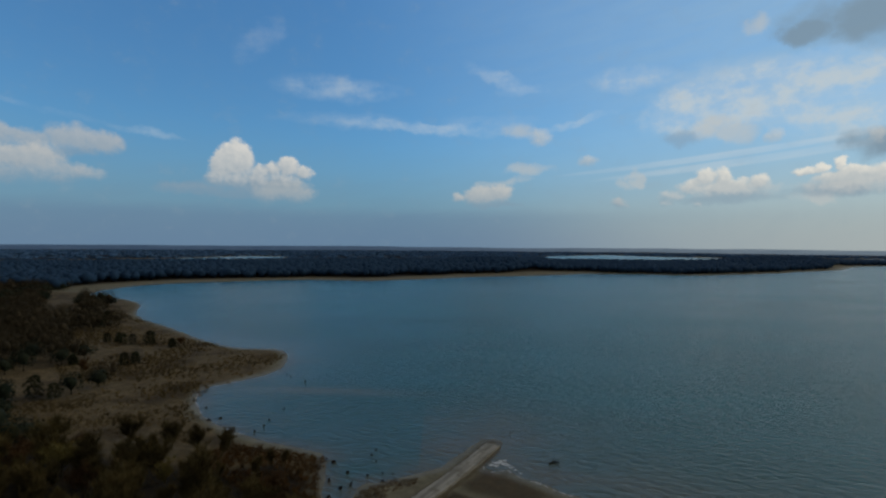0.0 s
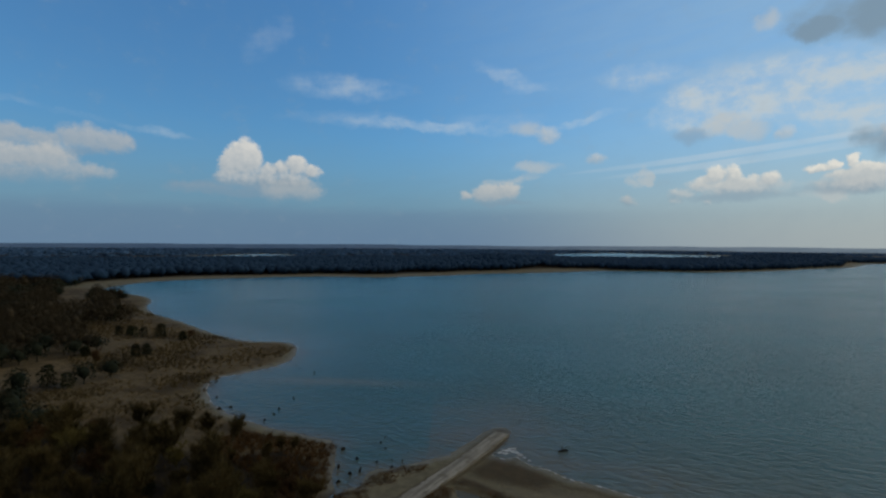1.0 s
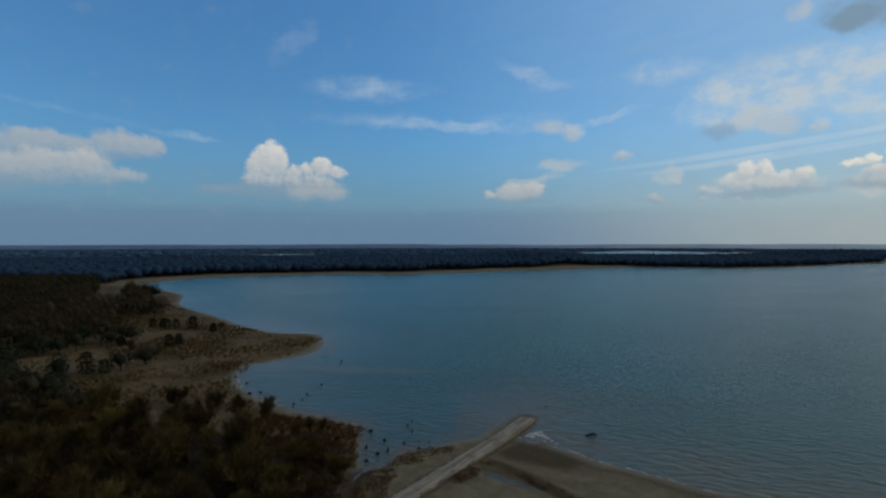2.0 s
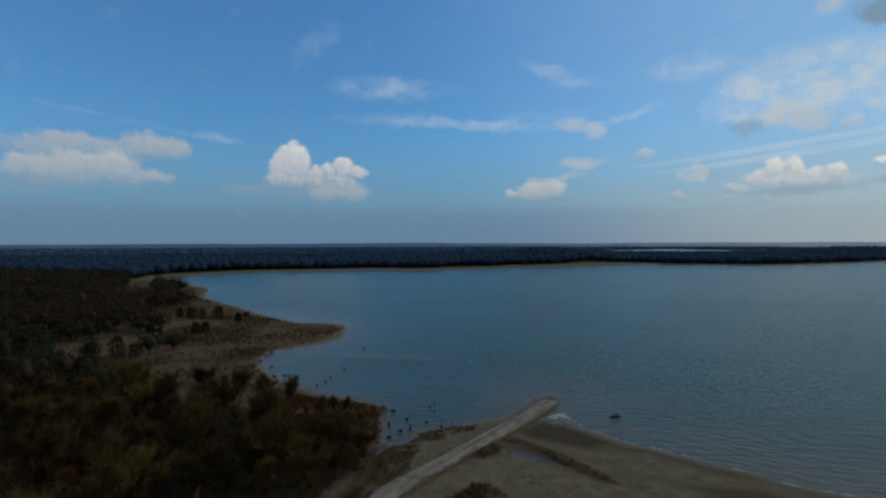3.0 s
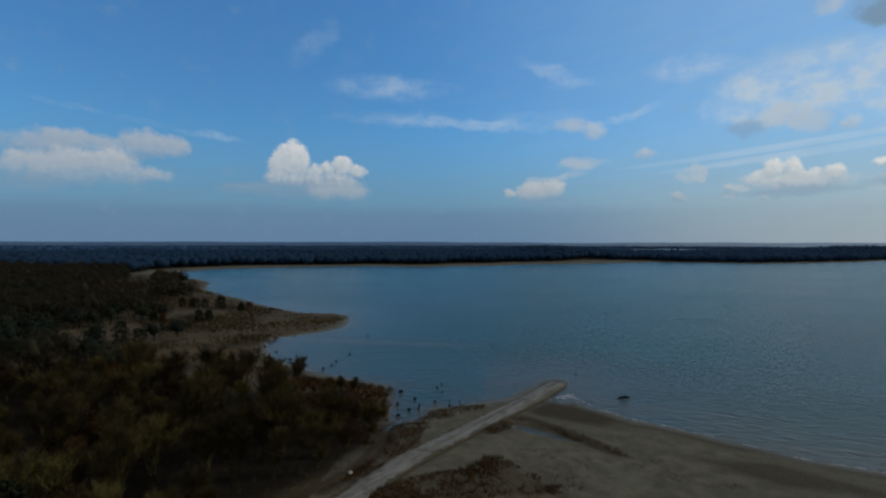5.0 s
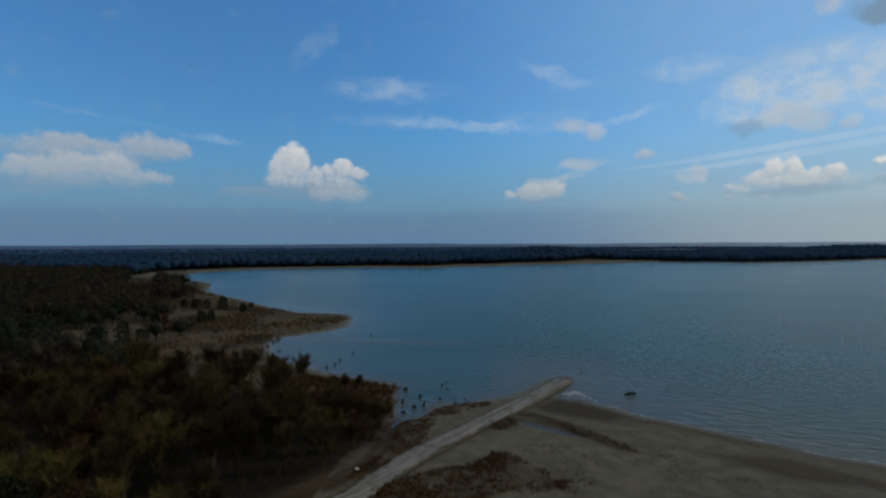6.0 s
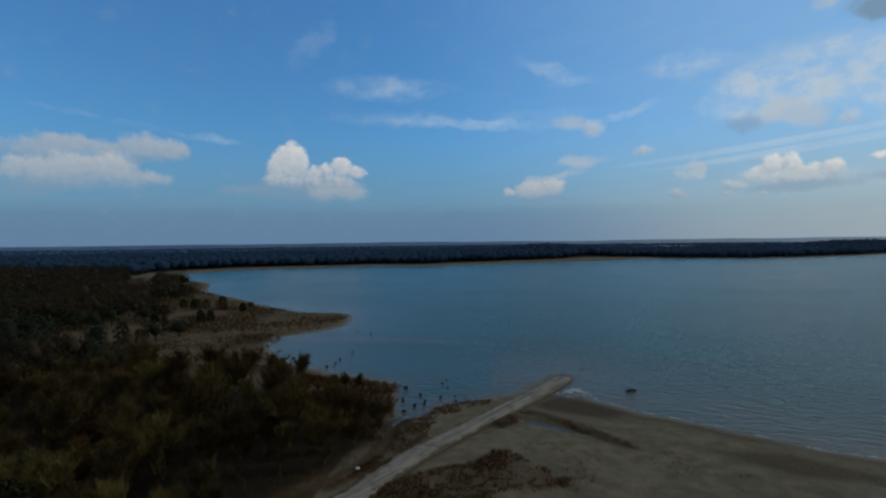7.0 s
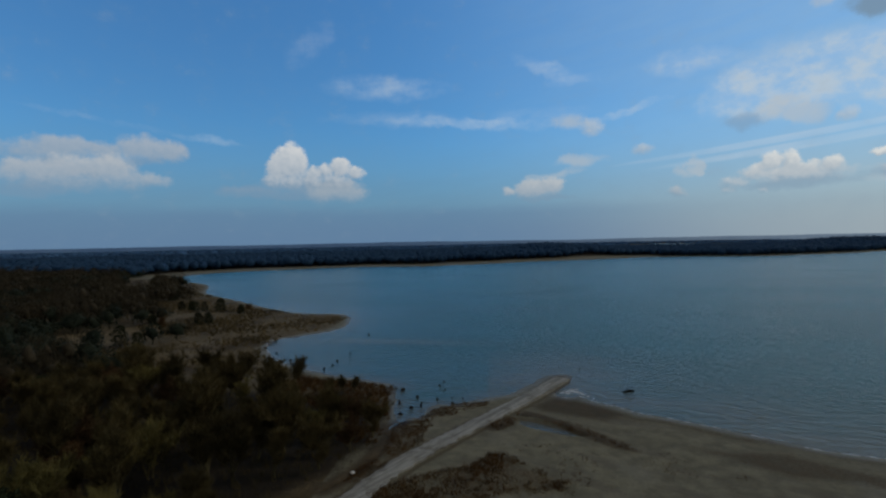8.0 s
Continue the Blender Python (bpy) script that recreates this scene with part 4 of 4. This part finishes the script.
    me.from_pydata(verts.tolist(), [], faces.tolist())
    me.shade_smooth()
    me.materials.append(mat)
    return tagged(new(name, me), label, "woods", kind="stuff")


def two_woods(name, places, tall, wide, pieces, size, label, seed):
    """Leafless and evergreen trees in drifts."""
    k = fractal(places[:, 0], places[:, 1], 38, seed + 400, 3) + np.random.default_rng(seed).uniform(-0.25, 0.25, len(places))
    woods(name, places[k <= 0.12], tall, wide, pieces, size, MID_WOODS, label + " of leafless trees", seed, twiggy=True, core=0.2)
    woods("evergreen_" + name, places[k > 0.12], tall * 0.75, wide * 0.85, pieces, size * 0.9, CEDAR_WOODS, label + " of dark evergreens", seed + 1)


two_woods("mid_woods", rest, 9.5, 7.5, 330, 0.55, "dense wood behind the clearing", 11)


def wooded(x0, x1, y0, y1, gap, seed, rule):
    rg = np.random.default_rng(seed)
    gx, gy = np.meshgrid(np.arange(x0, x1, gap), np.arange(y0, y1, gap))
    x = (gx + rg.uniform(-0.45, 0.45, gx.shape) * gap).ravel()
    y = (gy + rg.uniform(-0.45, 0.45, gy.shape) * gap).ravel()
    s = inland(x, y)
    keep = rule(x, y, s, rg.uniform(0, 1, x.shape))
    return np.stack([x[keep], y[keep]], -1)


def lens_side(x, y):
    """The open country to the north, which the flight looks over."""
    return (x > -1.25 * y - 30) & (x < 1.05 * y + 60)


def side_rule(x, y, s, k):
    west = x < -0.60 * y - 19 + 28 * fractal(x, y, 50, 81)
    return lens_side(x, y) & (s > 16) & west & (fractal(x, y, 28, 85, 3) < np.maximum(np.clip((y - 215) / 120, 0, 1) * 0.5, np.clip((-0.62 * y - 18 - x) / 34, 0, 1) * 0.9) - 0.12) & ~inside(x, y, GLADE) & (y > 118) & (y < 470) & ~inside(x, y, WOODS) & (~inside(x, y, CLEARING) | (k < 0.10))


two_woods("side_woods", wooded(-620, -60, 110, 470, 6.4, 31, side_rule), 8.5, 8.0, 240, 0.75, "dense winter wood along the western shore", 21)


def shore_rule(x, y, s, k):
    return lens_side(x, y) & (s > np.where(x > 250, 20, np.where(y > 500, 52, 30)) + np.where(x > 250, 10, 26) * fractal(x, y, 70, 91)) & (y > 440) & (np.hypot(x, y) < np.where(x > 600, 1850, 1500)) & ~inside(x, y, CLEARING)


woods("shore_woods", wooded(-1300, 1500, 440, 1500, 8.6, 41, shore_rule), 10.5, 12.0, 14, 1.6, HAZED_FAR_WOODS, "dark dense wood on the opposite shore of the lake", 3, 1, core=0.47, vary=(0.82, 1.12))


def far_rule(x, y, s, k):
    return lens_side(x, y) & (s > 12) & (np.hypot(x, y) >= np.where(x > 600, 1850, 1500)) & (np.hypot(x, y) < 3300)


woods("far_woods", wooded(-3900, 3900, 1000, 4850, 42, 51, far_rule), 6.0, 48.0, 6, 7.0, HAZED_HILL_WOODS, "distant wooded plain beyond the far lakes", 4, 1)


# ---- grass ----
def tufts(name, places, tall, blades, width, mat, label, seed):
    rr = random.Random(seed)
    s = Soup()
    heights = land_height(places[:, 0], places[:, 1])[0].tolist()
    for (x, y), z in zip(places.tolist(), heights):
        k = rr.uniform(0.5, 1.2)
        for _ in range(blades):
            a = Vector((x + rr.gauss(0, 0.22), y + rr.gauss(0, 0.22), z - 0.05))
            s.blade(a, a + Vector((rr.gauss(0, 0.3), rr.gauss(0, 0.3), 1)) * tall * k * rr.uniform(0.6, 1.1), width, rr)
    return tagged(part(name, s.mesh(), mat), label, "grass", kind="stuff")


def thin_out(p, share, size, seed):
    k = fractal(p[:, 0], p[:, 1], size, seed, 3) + np.random.default_rng(seed).uniform(-0.35, 0.35, len(p))
    return p[k > share]


tufts("heath_grass", thin_out(scatter(HEATH, 0.42, 61), -0.1, 5, 62), 0.55, 14, 0.07, STRAW, "rusty brown dead grass and weeds on the beach", 63)
tufts("heath_straw", thin_out(scatter(HEATH, 0.6, 58), 0.15, 4, 59), 0.5, 10, 0.06, TAN_GRASS, "yellowish dead grass among the weeds", 57)
tufts("bank_grass", thin_out(np.concatenate([scatter(RUSTY_BANK, 0.5, 64), scatter(BAR, 0.7, 65)]), -0.05, 3, 66), 0.4, 10, 0.07, STRAW, "low rusty weeds along a mud bank", 67)
tufts("reed_grass", thin_out(scatter(REED_POINT, 0.75, 68), -0.1, 6, 69), 1.0, 14, 0.09, STRAW, "rusty brown reeds at the edge of the wood", 70)
MEADOW = [(-62, 150), (-56, 165), (-57, 190), (-82, 200), (-112, 228), (-150, 268), (-185, 300), (-200, 290), (-150, 200), (-110, 150), (-80, 122), (-55, 108), (-50, 112), (-62, 128), (-70, 138)]
tufts("meadow_grass", thin_out(scatter(MEADOW, 1.6, 71), 0.0, 14, 72), 0.8, 12, 0.16, TAN_GRASS, "tan dry grass on the open point", 73)
tufts("point_brush", thin_out(scatter(MEADOW, 1.5, 91), 0.22, 16, 92), 1.1, 16, 0.13, BRUSH_TWIGS, "low dark brush in drifts over the open point", 93)
FLATS = [(-118, 122), (-72, 152), (-64, 146), (-62, 127), (-49, 112), (-50, 103), (-82, 109)]
tufts("flats_brush", thin_out(scatter(FLATS, 1.2, 94), 0.12, 9, 95), 0.9, 16, 0.11, BRUSH_TWIGS, "patches of brown brush over the sandy flats", 96)
tufts("flats_grass", thin_out(scatter(FLATS, 1.0, 97), 0.0, 7, 98), 0.5, 10, 0.1, TAN_GRASS, "thin dry grass over the sandy flats", 99)
WEEDS = [(-15, 79), (-13, 85), (-8, 89), (-4, 90), (-4.5, 87), (-9, 82.5), (-12.5, 76)]
tufts("shore_weeds", thin_out(scatter(WEEDS, 0.45, 74), -0.1, 3.5, 75), 0.4, 12, 0.07, STRAW, "dark weeds between the track and the water", 76)
tufts("verge_weeds", thin_out(scatter(VERGE, 0.4, 101), 0.0, 3.0, 102), 0.4, 12, 0.06, STRAW, "brown weeds along the muddy ditch beside the track", 103)
BEACH = [(-5, 55), (12, 50), (40, 52), (38, 60), (20, 70), (14, 66), (4, 70), (-3, 70)]
tufts("beach_weeds", thin_out(scatter(BEACH, 0.9, 77), 0.34, 6, 78), 0.3, 9, 0.06, STRAW, "sparse low weeds scattered over the sand", 79)
BRUSH = [(-19, 69), (-21, 80), (-24, 90), (-42, 91), (-75, 101), (-95, 95), (-75, 35), (-30, 38), (-28.5, 48), (-23, 60)]
tufts("underbrush", scatter(BRUSH, 1.7, 81), 1.2, 12, 0.05, TWIGS, "tangled brown underbrush beneath the trees", 82)


# ---- foam along the beach ----
def foam_line(shore, way, chance, seed):
    """Broken ribbons where the water meets the land, on the water's side."""
    rr = random.Random(seed)
    line = []
    for (ax, ay), (bx, by) in zip(shore[:-1], shore[1:]):
        n = max(1, int(math.hypot(bx - ax, by - ay) / 0.4))
        for k in range(n):
            line.append((ax + (bx - ax) * k / n, ay + (by - ay) * k / n))
    p = np.array(line)
    lo, hi = np.full(len(p), -4.0), np.full(len(p), 4.0)
    way = np.array(way)
    for _ in range(14):
        mid = (lo + hi) / 2
        dry = land_height(p[:, 0] + way[0] * mid, p[:, 1] + way[1] * mid)[0] > 0.015
        lo, hi = np.where(dry, mid, lo), np.where(dry, hi, mid)
    q = p + way * lo[:, None]
    v, f = [], []
    run = 0
    for a, b in zip(q[:-1], q[1:]):
        run = run - 1 if run > 0 else (rr.randint(2, 8) if rr.random() < chance else 0)
        if run and np.hypot(*(b - a)) < 1.2:
            w = rr.uniform(0.1, 0.38)
            n = len(v)
            v += [(a[0], a[1], 0.035), (b[0], b[1], 0.035), (b[0] + way[0] * w, b[1] + way[1] * w, 0.02), (a[0] + way[0] * w, a[1] + way[1] * w, 0.02)]
            f.append((n, n + 1, n + 2, n + 3))
    return v, f


BEACH_EDGE = [q for q in NEAR_SHORE if 7 < q[0] < 70 and q[1] < 103]
COVE_EDGE = [q for q in WEST_SHORE if 105 < q[1] < 160 and q[0] < -36]
tagged(part("foam", foam_line(BEACH_EDGE, (0.45, 0.89), 0.2, 9), FOAM), "thin broken line of white foam at the waterline", "foam", kind="stuff")
# foam ribbons added here stand in for the cove's bright wet sand
tagged(part("foam", foam_line(COVE_EDGE, (0.95, 0.31), 0.2, 10), FOAM), "pale ribbons standing for bright wet sand along the cove", "foam", kind="stuff")


def foam_patch(spots, seed):
    """Thin ragged rafts of foam, each a flat lens with an uneven rim."""
    rr = random.Random(seed)
    v, f = [], []
    for x, y, wide in spots:
        n, k = 14, len(v)
        phase = rr.uniform(0, 6.28)
        v.append((x, y, 0.05))
        for i in range(n):
            t = 2 * math.pi * i / n
            q = wide * 0.5 * (0.75 + 0.25 * math.sin(3 * t + phase) + rr.uniform(-0.2, 0.2))
            v.append((x + 1.2 * q * math.cos(t), y + 0.9 * q * math.sin(t), 0.012))
        f += [(k, k + 1 + i, k + 1 + (i + 1) % n) for i in range(n)]
    return v, f


RAFTS = [(9.3, 95.6, 1.3), (10.2, 96.6, 1.5), (11.1, 97.4, 1.2), (10.0, 95.2, 1.1), (11.4, 96.3, 1.5), (12.2, 95.6, 1.2), (12.7, 94.6, 0.9), (13.3, 93.5, 0.7), (14.0, 92.2, 0.6), (11.9, 97.6, 0.8)]
tagged(part("foam", foam_patch(RAFTS, 12), FOAM), "pale foam gathered in the corner beside the ramp", "foam", kind="stuff")
